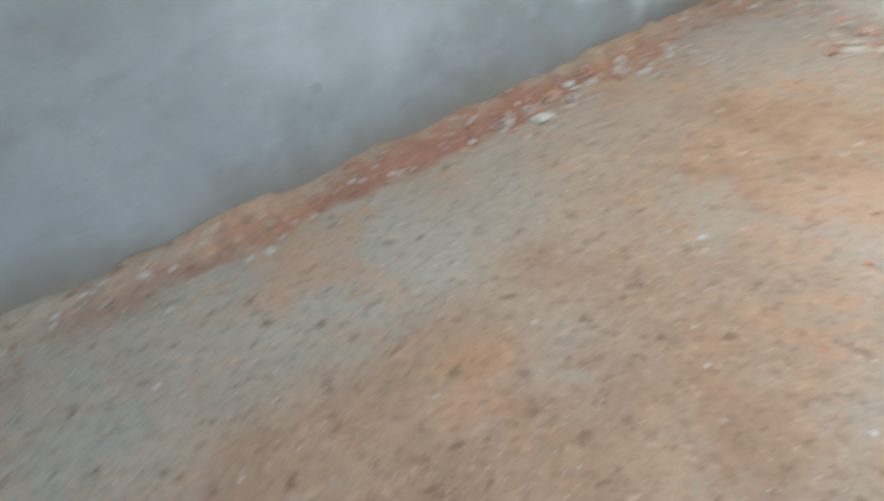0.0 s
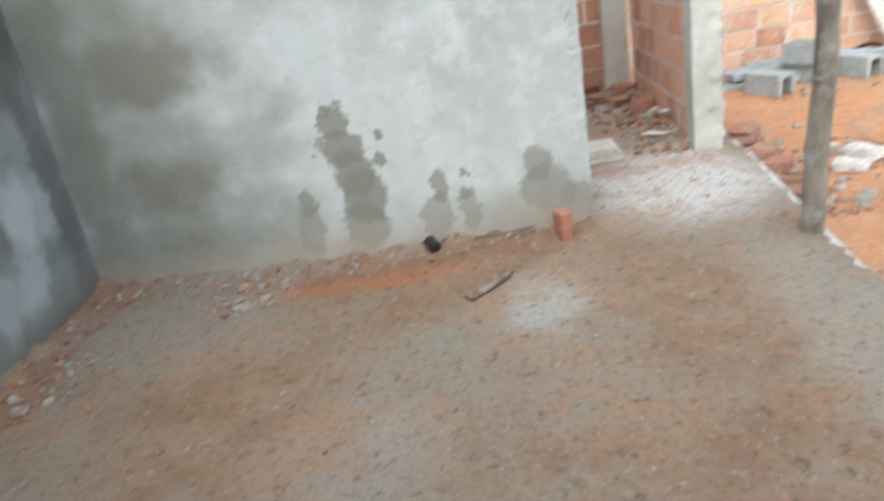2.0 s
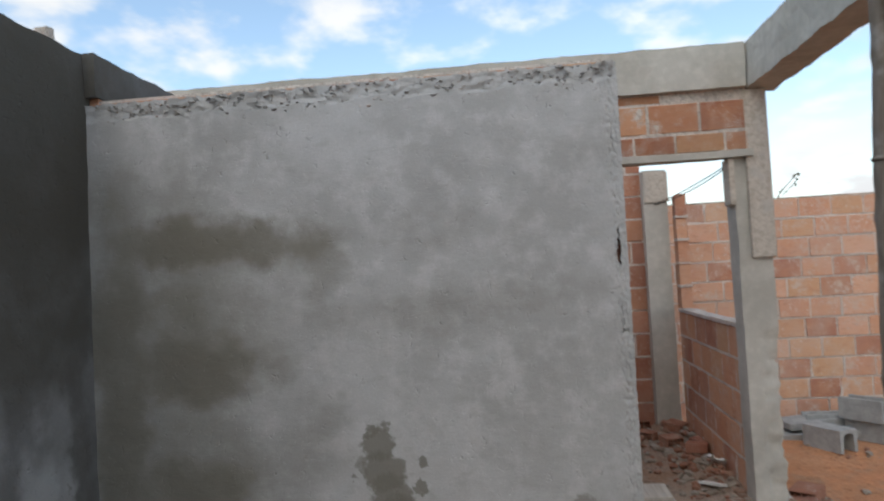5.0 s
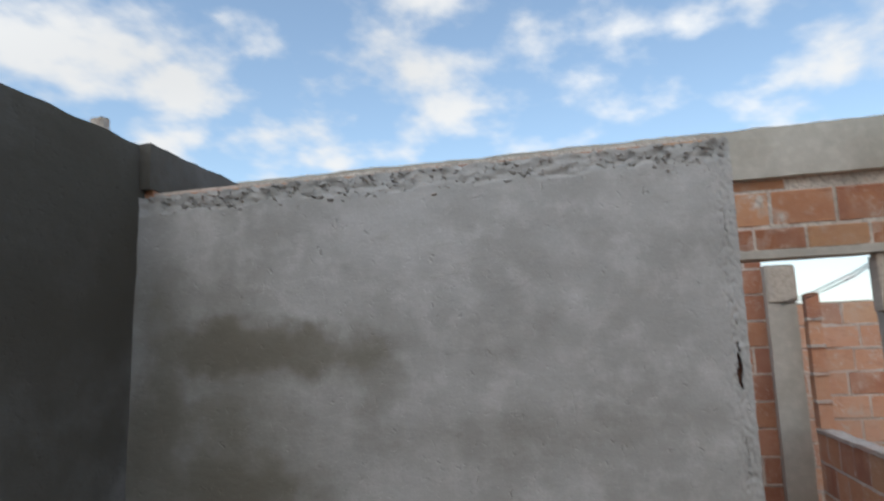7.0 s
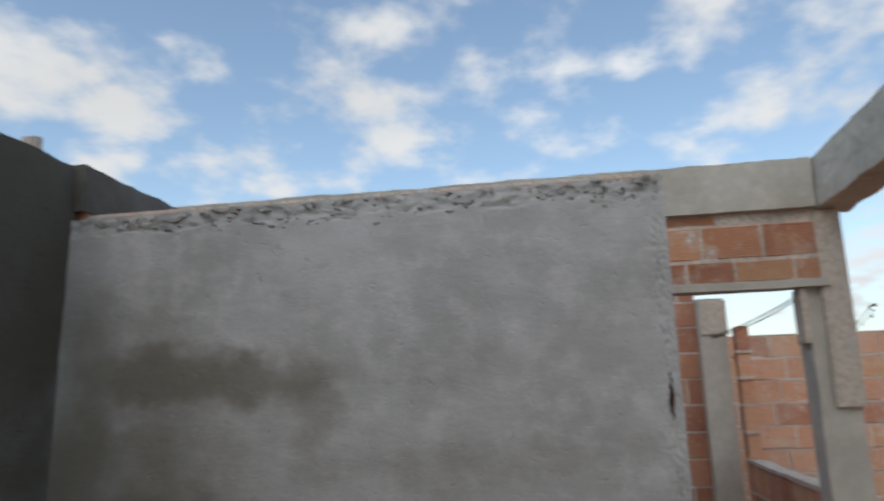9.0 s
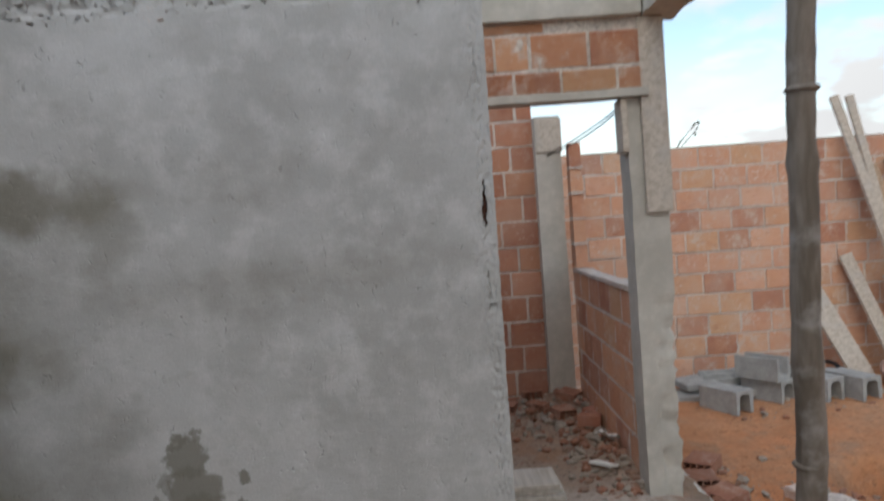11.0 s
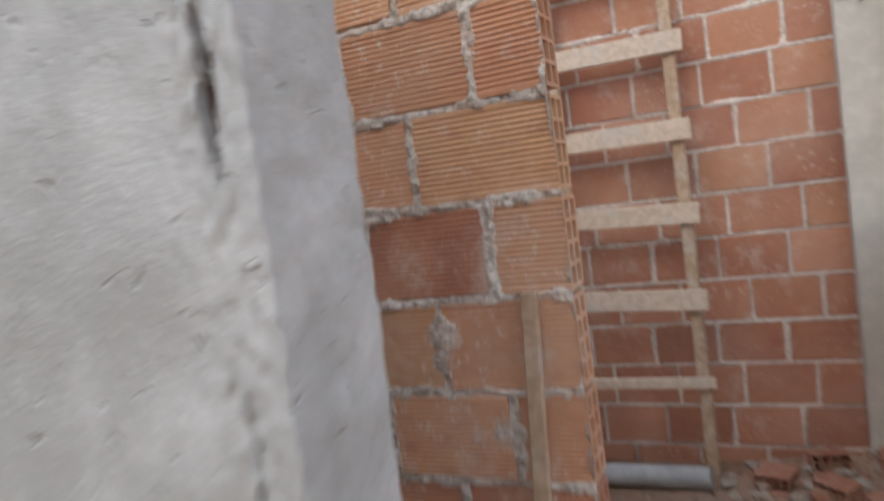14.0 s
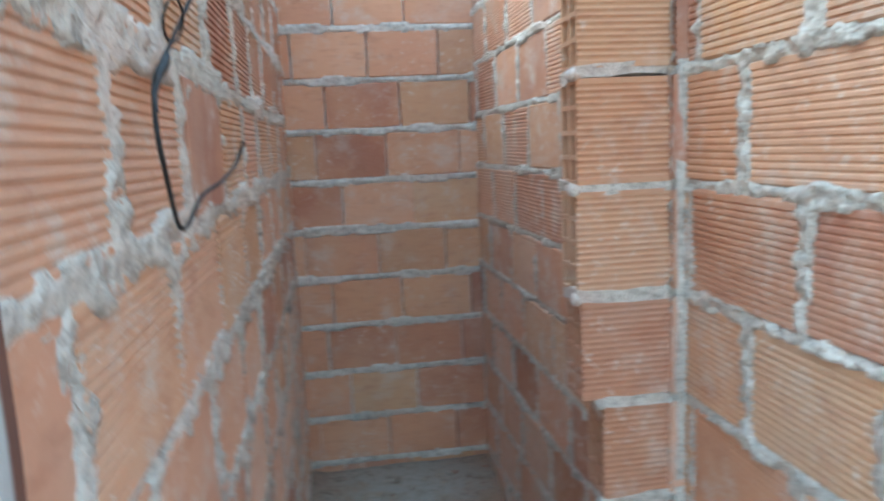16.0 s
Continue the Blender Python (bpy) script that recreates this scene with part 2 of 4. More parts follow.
def mat_dirt(name, a, b, dust, grey=0.0, pale=()):
    m = Nodes(name)
    big, mid, small = m.noise(0.8, 4.0, 0.6), m.noise(4.5, 5.0, 0.65), m.noise(30.0, 5.0, 0.7)
    c = m.mix(m.ramp(mid, 0.3, 0.7), a, b)
    c = m.mix(m.ramp(big, 0.42, 0.66, 0.0, grey), c, dust)
    c = m.mix(m.ramp(m.noise(2.3, 6.0, 0.7), 0.5, 0.68, 0.0, grey), c, (0.215, 0.19, 0.15))
    p = m.xyz(m.added(m.world, m.scaled(m.added(m.noise(7.0, 4.0, out="Color"), (-0.5, -0.5, -0.5)), (0.3, 0.3, 0.0))))
    for cu, cv, ru, rv, amount, tint in pale:
        c = m.mix(m.math("MULTIPLY", blob(m, p["X"], p["Y"], cu, cv, ru, rv, 0.45), amount), c, tint)
    c = m.mix(m.ramp(m.noise(1.5, 6.0, 0.72), 0.50, 0.64, 0.0, 0.6), c, tuple(v * k for v, k in zip(b, (1.14, 0.96, 0.84))))
    c = m.mix(m.ramp(small, 0.34, 0.52, 0.35, 0.0), c, tuple(v * 0.5 for v in a))
    c = m.mix(m.ramp(m.noise(70.0, 4.0, 0.75), 0.55, 0.68, 0.0, 0.45), c, tuple(v * 0.5 for v in a))
    c = m.mix(m.ramp(m.noise(26.0, 4.0, 0.7), 0.56, 0.68, 0.0, 0.35), c, tuple(min(1.0, v * 1.5) for v in b))
    patchy = m.ramp(m.noise(1.9, 5.0, 0.7), 0.4, 0.62)
    c = m.mix(m.math("MULTIPLY", m.ramp(m.noise(9.0, 7.0, 0.8), 0.54, 0.70, 0.0, 0.35), patchy), c, tuple(v * 0.5 for v in a))
    c = m.mix(m.math("MULTIPLY", m.ramp(m.noise(7.0, 7.0, 0.78), 0.54, 0.7, 0.0, 0.4), patchy), c, tuple(min(1.0, v * 1.5) for v in b))
    c = m.mix(m.ramp(m.noise(17.0, 5.0, 0.7), 0.57, 0.66, 0.0, 0.6), c, tuple(v * 0.45 for v in a))
    c = m.mix(m.ramp(m.noise(85.0, 2.0), 0.66, 0.74, 0.0, 0.35), c, (0.52, 0.45, 0.38))
    m.bump(m.math("ADD", m.math("MULTIPLY", mid, 0.7), m.math("MULTIPLY", small, 0.4)), 0.7, 0.025)
    return m.done(c, 0.96)


def mat_wood(name, a, b, along=(2.0, 30.0, 30.0)):
    m = Nodes(name)
    g = m.noise(1.0, 5.0, 0.6, m.scaled(m.local, along), distort=0.4)
    c = m.mix(m.ramp(g, 0.3, 0.7), a, b)
    c = m.mix(m.ramp(m.noise(7.0, 4.0), 0.5, 0.7, 0.0, 0.5), c, (0.46, 0.44, 0.41))
    m.bump(g, 0.4, 0.004)
    return m.done(c, 0.85)


def mat_plain(name, a, b, rough=0.85, scale=12.0, bump=0.4, metal=0.0):
    m = Nodes(name)
    n = m.noise(scale, 5.0, 0.65)
    c = m.mix(m.ramp(n, 0.3, 0.7), a, b)
    c = m.mix(m.ramp(m.noise(scale * 7.0, 3.0), 0.4, 0.7, 0.18, 0.0), c, tuple(v * 0.55 for v in a))
    m.bump(m.noise(scale * 5.0, 4.0), bump, 0.006)
    return m.done(c, rough, metal)


STAINS = [(1.20, 0.72, 0.065, 0.085, 0.85), (1.18, 0.58, 0.10, 0.10, 0.85), (1.15, 0.46, 0.095, 0.12, 0.85), (1.11, 0.33, 0.115, 0.14, 0.85), (1.13, 0.18, 0.115, 0.14, 0.75), (1.235, 0.785, 0.028, 0.03, 0.8), (1.17, 0.80, 0.02, 0.02, 0.7),
          (0.978, 0.632, 0.03, 0.028, 0.85), (1.01, 0.50, 0.04, 0.035, 0.85), (1.325, 0.55, 0.014, 0.014, 0.7), (1.28, 0.60, 0.02, 0.05, 0.5),
          (1.405, 0.33, 0.045, 0.08, 0.7), (1.42, 0.18, 0.075, 0.13, 0.55), (0.745, 0.32, 0.045, 0.10, 0.75), (0.76, 0.18, 0.085, 0.12, 0.6), (0.61, 0.375, 0.022, 0.02, 0.8), (0.61, 0.28, 0.025, 0.04, 0.65),
          (0.60, 0.19, 0.05, 0.11, 0.6), (0.25, 0.37, 0.07, 0.09, 0.7), (0.22, 0.24, 0.13, 0.12, 0.65), (0.07, 0.13, 0.09, 0.12, 0.55)]
# damp patches, plus shade painted down the left corner and lower left
DAMP_SHADE = [(2.10, 1.72, 0.24, 0.10, 0.95), (1.62, 1.69, 0.30, 0.07, 0.5), (2.12, 1.08, 0.26, 0.15, 0.95), (2.10, 0.52, 0.20, 0.12, 0.95), (2.48, 0.75, 0.16, 0.9, 0.8), (2.2, 0.15, 0.6, 0.14, 0.8), (0.55, 1.38, 0.50, 0.06, 0.25), (2.52, 1.45, 0.20, 0.8, 0.6), (2.3, 1.25, 0.35, 0.22, 0.5), (2.35, 0.95, 0.55, 0.85, 0.22), (2.10, 1.71, 0.28, 0.09, 0.9), (1.72, 1.69, 0.16, 0.09, 0.7), (2.15, 1.30, 0.60, 0.28, 0.55), (2.3, 0.55, 0.45, 0.35, 0.25), (2.06, 1.70, 0.32, 0.12, 0.95), (1.62, 1.66, 0.24, 0.10, 0.65), (1.42, 1.55, 0.07, 0.20, 0.35), (2.0, 1.10, 0.30, 0.15, 0.85), (1.62, 1.12, 0.10, 0.10, 0.45), (2.25, 1.40, 0.2, 0.1, 0.3), (2.3, 0.75, 0.4, 0.25, 0.4), (1.7, 0.62, 0.3, 0.12, 0.35), (2.3, 1.95, 0.25, 0.15, 0.3),
        (2.05, 0.50, 0.24, 0.16, 0.85), (2.45, 0.9, 0.12, 0.8, 0.5), (0.95, 1.30, 0.40, 0.10, 0.3), (1.7, 0.30, 0.35, 0.14, 0.5), (2.3, 0.2, 0.4, 0.2, 0.5), (0.35, 0.14, 0.4, 0.14, 0.45), (1.5, 0.85, 0.14, 0.12, 0.35), (0.9, 1.72, 0.25, 0.08, 0.25)]
PLASTER = mat_plaster("cement_render", STAINS, DAMP_SHADE)
# darker copy for the left wall: shade painted into tone, upper part and corner
PLASTER_LEFT = mat_plaster("cement_render_shaded", (), [(-2.6, 2.25, 3.2, 0.75, 0.95), (-0.5, 2.2, 0.8, 0.7, 0.9), (-0.75, 0.45, 0.25, 0.25, 0.5), (-0.45, 1.3, 0.4, 0.3, 0.8), (-1.5, 1.3, 0.7, 0.5, 0.8), (-1.0, 2.0, 0.9, 0.45, 0.8),
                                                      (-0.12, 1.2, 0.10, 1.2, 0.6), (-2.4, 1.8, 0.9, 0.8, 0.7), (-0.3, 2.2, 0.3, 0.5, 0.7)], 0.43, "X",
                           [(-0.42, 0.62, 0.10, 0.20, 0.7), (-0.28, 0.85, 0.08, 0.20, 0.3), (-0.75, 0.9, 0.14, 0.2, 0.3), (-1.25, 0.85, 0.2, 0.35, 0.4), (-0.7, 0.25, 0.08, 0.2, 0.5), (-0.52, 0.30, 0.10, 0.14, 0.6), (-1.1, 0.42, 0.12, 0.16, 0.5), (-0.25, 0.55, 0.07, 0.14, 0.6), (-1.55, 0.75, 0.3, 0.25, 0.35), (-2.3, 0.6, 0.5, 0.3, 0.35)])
BRICK = mat_brick("ribbed_clay", (0.50, 0.255, 0.150), (0.61, 0.36, 0.22), 0.65)
BRICK_PALE = mat_brick("dusty_clay", (0.55, 0.29, 0.19), (0.65, 0.40, 0.285), 0.85)
BRICK_FLAT = mat_brick("smooth_clay", (0.53, 0.25, 0.15), (0.63, 0.35, 0.22), 0.5)
BRICK_OLD = mat_brick("dirty_clay", (0.22, 0.095, 0.06), (0.31, 0.14, 0.09), 0.3, 0.0)
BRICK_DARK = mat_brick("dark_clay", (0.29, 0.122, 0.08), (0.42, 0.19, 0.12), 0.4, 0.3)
BRICK_OCHRE = mat_brick("ochre_clay", (0.52, 0.285, 0.168), (0.56, 0.33, 0.205), 0.6, 0.5)
# near-black backs of the open block cells: their inner shade painted on
HOLE_SHADE = mat_plain("clay_hole_shade", (0.05, 0.024, 0.017), (0.08, 0.036, 0.025))
MORTAR = mat_mortar("mortar")
MORTAR_PINK = mat_mortar("mortar_dusty", (0.58, 0.51, 0.45), (0.76, 0.69, 0.62))
CONCRETE = mat_plain("cast_concrete", (0.43, 0.41, 0.36), (0.54, 0.52, 0.465), 0.9, 3.0, 0.2)
FLOOR = mat_dirt("floor_screed", (0.20, 0.115, 0.068), (0.255, 0.160, 0.100), (0.235, 0.20, 0.155), 0.7,
                 [(-0.75, 0.35, 0.26, 0.18, 0.6, (0.37, 0.36, 0.32)), (-1.6, 1.0, 0.25, 0.3, 0.3, (0.33, 0.28, 0.24)), (-2.6, 2.1, 1.6, 0.35, 0.35, (0.25, 0.235, 0.19)),
                  (-0.30, 1.25, 0.10, 0.55, 0.8, (0.32, 0.125, 0.065)), (-0.14, 1.5, 0.12, 1.1, 0.6, (0.20, 0.105, 0.068)), (-1.7, 2.47, 1.7, 0.085, 0.9, (0.20, 0.085, 0.052)), (0.6, -0.5, 0.65, 0.5, 0.9, (0.50, 0.45, 0.40)),
                  (-1.6, -0.7, 1.2, 0.25, 0.6, (0.30, 0.265, 0.21)), (2.0, -0.4, 1.0, 0.7, 0.5, (0.38, 0.29, 0.235)), (0.5, 1.5, 0.5, 1.2, 0.9, (0.34, 0.325, 0.30)), (-0.5, 2.0, 0.5, 0.5, 0.6, (0.25, 0.225, 0.185))])
SOIL = mat_dirt("orange_soil", (0.40, 0.180, 0.085), (0.48, 0.235, 0.12), (0.47, 0.28, 0.17), 0.5)
WOOD = mat_wood("weathered_board", (0.40, 0.35, 0.29), (0.56, 0.51, 0.44))
WOOD_WARM = mat_wood("bare_batten", (0.33, 0.23, 0.15), (0.47, 0.35, 0.25))
WOOD_BROWN = mat_wood("brown_scrap", (0.13, 0.08, 0.05), (0.24, 0.15, 0.10))
WOOD_PALE = mat_wood("nailed_board", (0.46, 0.37, 0.28), (0.60, 0.50, 0.40))
WOOD_DARK = mat_wood("dark_board", (0.10, 0.095, 0.085), (0.19, 0.175, 0.155))
POLE = mat_wood("prop_pole", (0.13, 0.105, 0.08), (0.27, 0.23, 0.19), (14.0, 14.0, 3.0))
BLOCKS = mat_plain("grey_block", (0.30, 0.31, 0.30), (0.42, 0.43, 0.42), 0.92, 9.0)
RUBBER = mat_plain("black_plastic", (0.015, 0.015, 0.016), (0.03, 0.03, 0.032), 0.6)
PAPER = mat_plain("white_paper", (0.72, 0.72, 0.70), (0.82, 0.82, 0.80), 0.8)
LEAF = mat_plain("dry_leaf", (0.07, 0.075, 0.03), (0.12, 0.11, 0.05))


# ---- building helpers ----
def part(name, bm, material, parent=None, label="", smooth=False):
    """One mesh object, under a thing or on its own."""
    data = bpy.data.meshes.new(name)
    bm.to_mesh(data)
    bm.free()
    data.materials.append(material)
    if smooth:
        for f in data.polygons:
            f.use_smooth = True
        data.set_sharp_from_angle(angle=radians(55))
    ob = new(name, data)
    if parent is not None:
        ob.parent = parent
    if label:
        ob["label"] = label
    return ob


def box(bm, x0, x1, y0, y1, z0, z1, bevel=0.0, rough=0.0, cuts=0):
    """A box, its edges worn and its faces a little uneven on request."""
    bmesh.ops.create_cube(bm, size=1.0, matrix=Matrix.LocRotScale(((x0 + x1) / 2, (y0 + y1) / 2, (z0 + z1) / 2), None, (x1 - x0, y1 - y0, z1 - z0)))
    if bevel:
        bmesh.ops.bevel(bm, geom=bm.edges[:], offset=bevel, segments=2, affect="EDGES")
    if cuts:
        bmesh.ops.subdivide_edges(bm, edges=[e for e in bm.edges if e.calc_length() > 3 * bevel + 0.01], cuts=cuts, use_grid_fill=True)
    if rough:
        for v in bm.verts:
            v.co += noise.noise_vector(v.co * 9.0) * rough


def empty(name, m=None):
    ob = new(name)
    if m is not None:
        ob.matrix_world = m
    return ob


def long_box(bm, x0, x1, y0, y1, z0, z1, step, rough, seed=0.0, only_top=False):
    """A long member cut into short lengths along its longest side, with an uneven surface."""
    dims = (x1 - x0, y1 - y0, z1 - z0)
    n = [max(1, round(d / step)) for d in dims]
    index = {}

    def vert(i, j, k):
        key = (i, j, k)
        if key not in index:
            co = Vector((x0 + dims[0] * i / n[0], y0 + dims[1] * j / n[1], z0 + dims[2] * k / n[2]))
            d = noise.noise_vector(co * 6.0 + Vector((seed, 0, 0))) * rough + noise.noise_vector(co * 22.0) * rough * 0.5
            if not only_top or k == n[2]:
                co = co + d
            index[key] = bm.verts.new(co)
        return index[key]

    for a, b, c in ((0, 1, 2), (1, 2, 0), (2, 0, 1)):
        for side in (0, n[c]):
            for i in range(n[a]):
                for j in range(n[b]):
                    quad = []
                    for di, dj in ((0, 0), (1, 0), (1, 1), (0, 1)):
                        key = [0, 0, 0]
                        key[a], key[b], key[c] = i + di, j + dj, side
                        quad.append(vert(*key))
                    if side == 0:
                        quad.reverse()
                    bm.faces.new(quad)


# ---- structure ----
def lattice(u, v, scale, seed):
    """Smooth random values over a plane, for arrays."""
    rng = np.random.RandomState(seed)
    table = rng.rand(64, 64)
    a, b = u * scale, v * scale
    i, j = np.floor(a).astype(int), np.floor(b).astype(int)
    fa, fb = a - i, b - j
    fa, fb = fa * fa * (3 - 2 * fa), fb * fb * (3 - 2 * fb)
    g = lambda di, dj: table[(i + di) % 64, (j + dj) % 64]
    return (g(0, 0) * (1 - fa) + g(1, 0) * fa) * (1 - fb) + (g(0, 1) * (1 - fa) + g(1, 1) * fa) * fb


def sheet(name, points, nu, nv, material, parent):
    """A grid of points, rows along v, as one mesh."""
    idx = np.arange(nu * nv).reshape(nv, nu)
    quads = np.stack([idx[:-1, :-1], idx[:-1, 1:], idx[1:, 1:], idx[1:, :-1]], -1).reshape(-1, 4)
    data = bpy.data.meshes.new(name)
    data.from_pydata(points.reshape(-1, 3).tolist(), [], quads.tolist())
    data.materials.append(material)
    for f in data.polygons:
        f.use_smooth = True
    ob = new(name, data)
    ob.parent = parent
    return ob


def brick_mesh(name, material, ribs=10, depth=0.09, height=0.19, groove=0.0028):
    """A clay block of unit length, with horizontal ribs pressed into its two long faces."""
    bm = bmesh.new()
    outline = [(0.006, 0.0), (0.0, 0.005)]
    if ribs:
        step = (height - 0.02) / ribs
        for k in range(ribs):
            z = 0.01 + k * step
            outline += [(0.0, z + step * 0.10), (groove, z + step * 0.28), (groove, z + step * 0.46), (0.0, z + step * 0.64)]
    outline += [(0.0, height - 0.005), (0.006, height), (depth, height), (depth, 0.0)]
    left = [bm.verts.new((-0.5, y, z)) for y, z in outline]
    right = [bm.verts.new((0.5, y, z)) for y, z in outline]
    for k in range(len(outline)):
        j = (k + 1) % len(outline)
        bm.faces.new((left[j], left[k], right[k], right[j]))
    bm.faces.new(left)
    bm.faces.new(list(reversed(right)))
    bmesh.ops.recalc_face_normals(bm, faces=bm.faces[:])
    data = bpy.data.meshes.new(name)
    bm.to_mesh(data)
    bm.free()
    data.materials.append(material)
    return data


def hollow_mesh(name, material, length, side=1, cols=2, rows=4, depth=0.09, height=0.19, ribs=15):
    """A block of true length whose end shows its open cells."""
    bm = bmesh.new()
    wall, deep = 0.008, 0.105
    x = side * length / 2
    ys = [0.0]
    for c in range(cols):
        w = (depth - wall * (cols + 1)) / cols
        ys += [ys[-1] + wall, ys[-1] + wall + w]
    ys.append(depth)
    zs = [0.0]
    for r in range(rows):
        h = (height - wall * (rows + 1)) / rows
        zs += [zs[-1] + wall, zs[-1] + wall + h]
    zs.append(height)

    def quad(*pts):
        f = bm.faces.new([bm.verts.new(p) for p in pts])
        return f

    for i in range(len(ys) - 1):
        for j in range(len(zs) - 1):
            y0, y1, z0, z1 = ys[i], ys[i + 1], zs[j], zs[j + 1]
            if i % 2 and j % 2:
                xi = x - side * deep
                quad((x, y0, z0), (x, y1, z0), (xi, y1, z0), (xi, y0, z0))
                quad((x, y0, z1), (xi, y0, z1), (xi, y1, z1), (x, y1, z1))
                quad((x, y0, z0), (xi, y0, z0), (xi, y0, z1), (x, y0, z1))
                quad((x, y1, z0), (x, y1, z1), (xi, y1, z1), (xi, y1, z0))
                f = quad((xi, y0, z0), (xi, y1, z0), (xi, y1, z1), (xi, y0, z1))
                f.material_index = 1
            else:
                quad((x, y0, z0), (x, y1, z0), (x, y1, z1), (x, y0, z1))
    xo = -x
    quad((xo, 0, 0), (x, 0, 0), (x, depth, 0), (xo, depth, 0))
    quad((xo, 0, height), (xo, depth, height), (x, depth, height), (x, 0, height))
    quad((xo, 0, 0), (xo, depth, 0), (xo, depth, height), (xo, 0, height))
    for face_y, sign in ((0.0, 1), (depth, -1)):
        outline = [0.0]
        pts = [(face_y, 0.0)]
        step = (height - 0.02) / max(ribs, 1)
        for k in range(ribs):
            z = 0.01 + k * step
            g = face_y + sign * 0.0028
            pts += [(face_y, z + step * 0.12), (g, z + step * 0.4), (g, z + step * 0.7), (face_y, z + step * 0.95)]
        pts.append((face_y, height))
        for (ya, za), (yb, zb) in zip(pts, pts[1:]):
            quad((xo, ya, za), (x, ya, za), (x, yb, zb), (xo, yb, zb))
    bmesh.ops.remove_doubles(bm, verts=bm.verts[:], dist=0.0002)
    data = bpy.data.meshes.new(name)
    bm.to_mesh(data)
    bm.free()
    data.materials.append(material)
    data.materials.append(HOLE_SHADE)
    return data


def bond(length, courses, first, full=0.29, joint=0.016, seed=0, jitter=0.012):
    """Courses as lists of (start, end), counted from the far end of the wall: first gives each course's first piece in turn."""
    rng = random.Random(seed)
    rows = []
    for k in range(courses):
        row, pos, size = [], 0.0, first[k % len(first)] + rng.uniform(-jitter, jitter)
        while pos < length - 0.02:
            end = min(pos + size, length)
            if length - end < 0.05:
                end = length
            row.append((pos, end))
            pos, size = end + joint + rng.uniform(-0.003, 0.004), full + rng.uniform(-jitter, jitter)
        rows.append(row)
    return rows


def brick_wall(parent, start, along, normal, rows, z0, length, meshes, mortar, res=0.012, course=COURSE, height=0.19, smear=0.010, swell=0.006, seed=1,
               depth=0.09, end_meshes=None, holes=(), dry=False):
    """Blocks laid in courses, each an object, with the mortar between and over them as one uneven sheet in front of a solid core.
    start: where the course begins on the wall's face; along: unit vector of the courses; normal: out of the face."""
    rng = random.Random(seed)
    along, normal = Vector(along), Vector(normal)
    u = (-normal).cross(Vector((0, 0, 1)))
    flip = u.dot(along) < 0
    axes = Matrix((u, -normal, Vector((0, 0, 1)))).transposed().to_4x4()
    start = Vector(start)
    for k, row in enumerate(rows):
        for i, (a, b) in enumerate(row):
            if any(a < h[1] and b > h[0] and z0 + k * course < h[3] and z0 + (k + 1) * course > h[2] for h in holes):
                continue
            centre = start + along * ((a + b) / 2) + Vector((0, 0, z0 + k * course)) + normal * rng.uniform(-0.003, 0.003)
            tilt = Matrix.Rotation(radians(rng.uniform(-0.5, 0.5)), 4, "Y") @ Matrix.Rotation(radians(rng.uniform(-0.6, 0.6)), 4, "Z")
            if end_meshes and i == 0:
                ob = new("brick", end_meshes[rng.randrange(len(end_meshes))] if b - a > 0.2 else end_meshes[0])
                known = ob.data["span"]
                ob.matrix_world = Matrix.Translation(centre) @ axes @ tilt @ Matrix.Diagonal(((b - a) / known, 1, height / 0.19, 1))
            else:
                ob = new("brick", meshes[rng.randrange(len(meshes))])
                ob.matrix_world = Matrix.Translation(centre) @ axes @ tilt @ Matrix.Diagonal((b - a, 1, height / 0.19, 1))
            ob.parent = parent
    total = z0 + len(rows) * course
    nu, nv = int(length / res) + 1, int((total - z0) / res) + 1
    uu, vv = np.meshgrid(np.linspace(0, length, nu), np.linspace(0, total - z0, nv))
    inside = np.full(uu.shape, -1.0)
    kk = np.clip((vv / course).astype(int), 0, len(rows) - 1)
    for k, row in enumerate(rows):
        sel = kk == k
        zz = vv[sel] - k * course
        best = np.full(zz.shape, -1.0)
        for a, b in row:
            ends = np.minimum(uu[sel] - a, b - uu[sel])
            d = np.minimum(np.where(ends > -0.02, 1.0, ends) if dry else ends, np.minimum(zz + 0.002, height - zz))
            best = np.maximum(best, d)
        inside[sel] = best
    n1, n2, n3 = lattice(uu, vv, 9, seed), lattice(uu, vv, 33, seed + 1), lattice(uu, vv, 70, seed + 2)
    reach = smear * (0.45 + 0.75 * np.clip(n1 * 1.3 - 0.25, 0, 1) + 0.3 * (n2 - 0.5))
    n4 = lattice(uu + 3, vv + 5, 110, seed + 3)
    t = np.clip((reach + 0.004 * (n3 - 0.5) - inside) / 0.006 + 0.3, 0, 1)
    out = -0.022 + t * (0.022 + swell * (n1 * 0.5 + n2 * 0.7 + n3 * 0.8 + n4 * 0.6 - 1.2))
    base = np.array(start)[None, None, :] + uu[..., None] * np.array(along) + (vv + z0)[..., None] * np.array((0, 0, 1.0)) + out[..., None] * np.array(normal)
    if flip:
        base = base[:, ::-1]
    sheet("mortar", base, nu, nv, mortar, parent)
    bm = bmesh.new()
    box(bm, 0.02, length, 0.03, depth - 0.004, z0, total)
    bm.transform(Matrix.Translation((start.x, start.y, 0)) @ Matrix((along, -normal, Vector((0, 0, 1)))).transposed().to_4x4())
    bmesh.ops.recalc_face_normals(bm, faces=bm.faces[:])
    part("core", bm, mortar, parent)


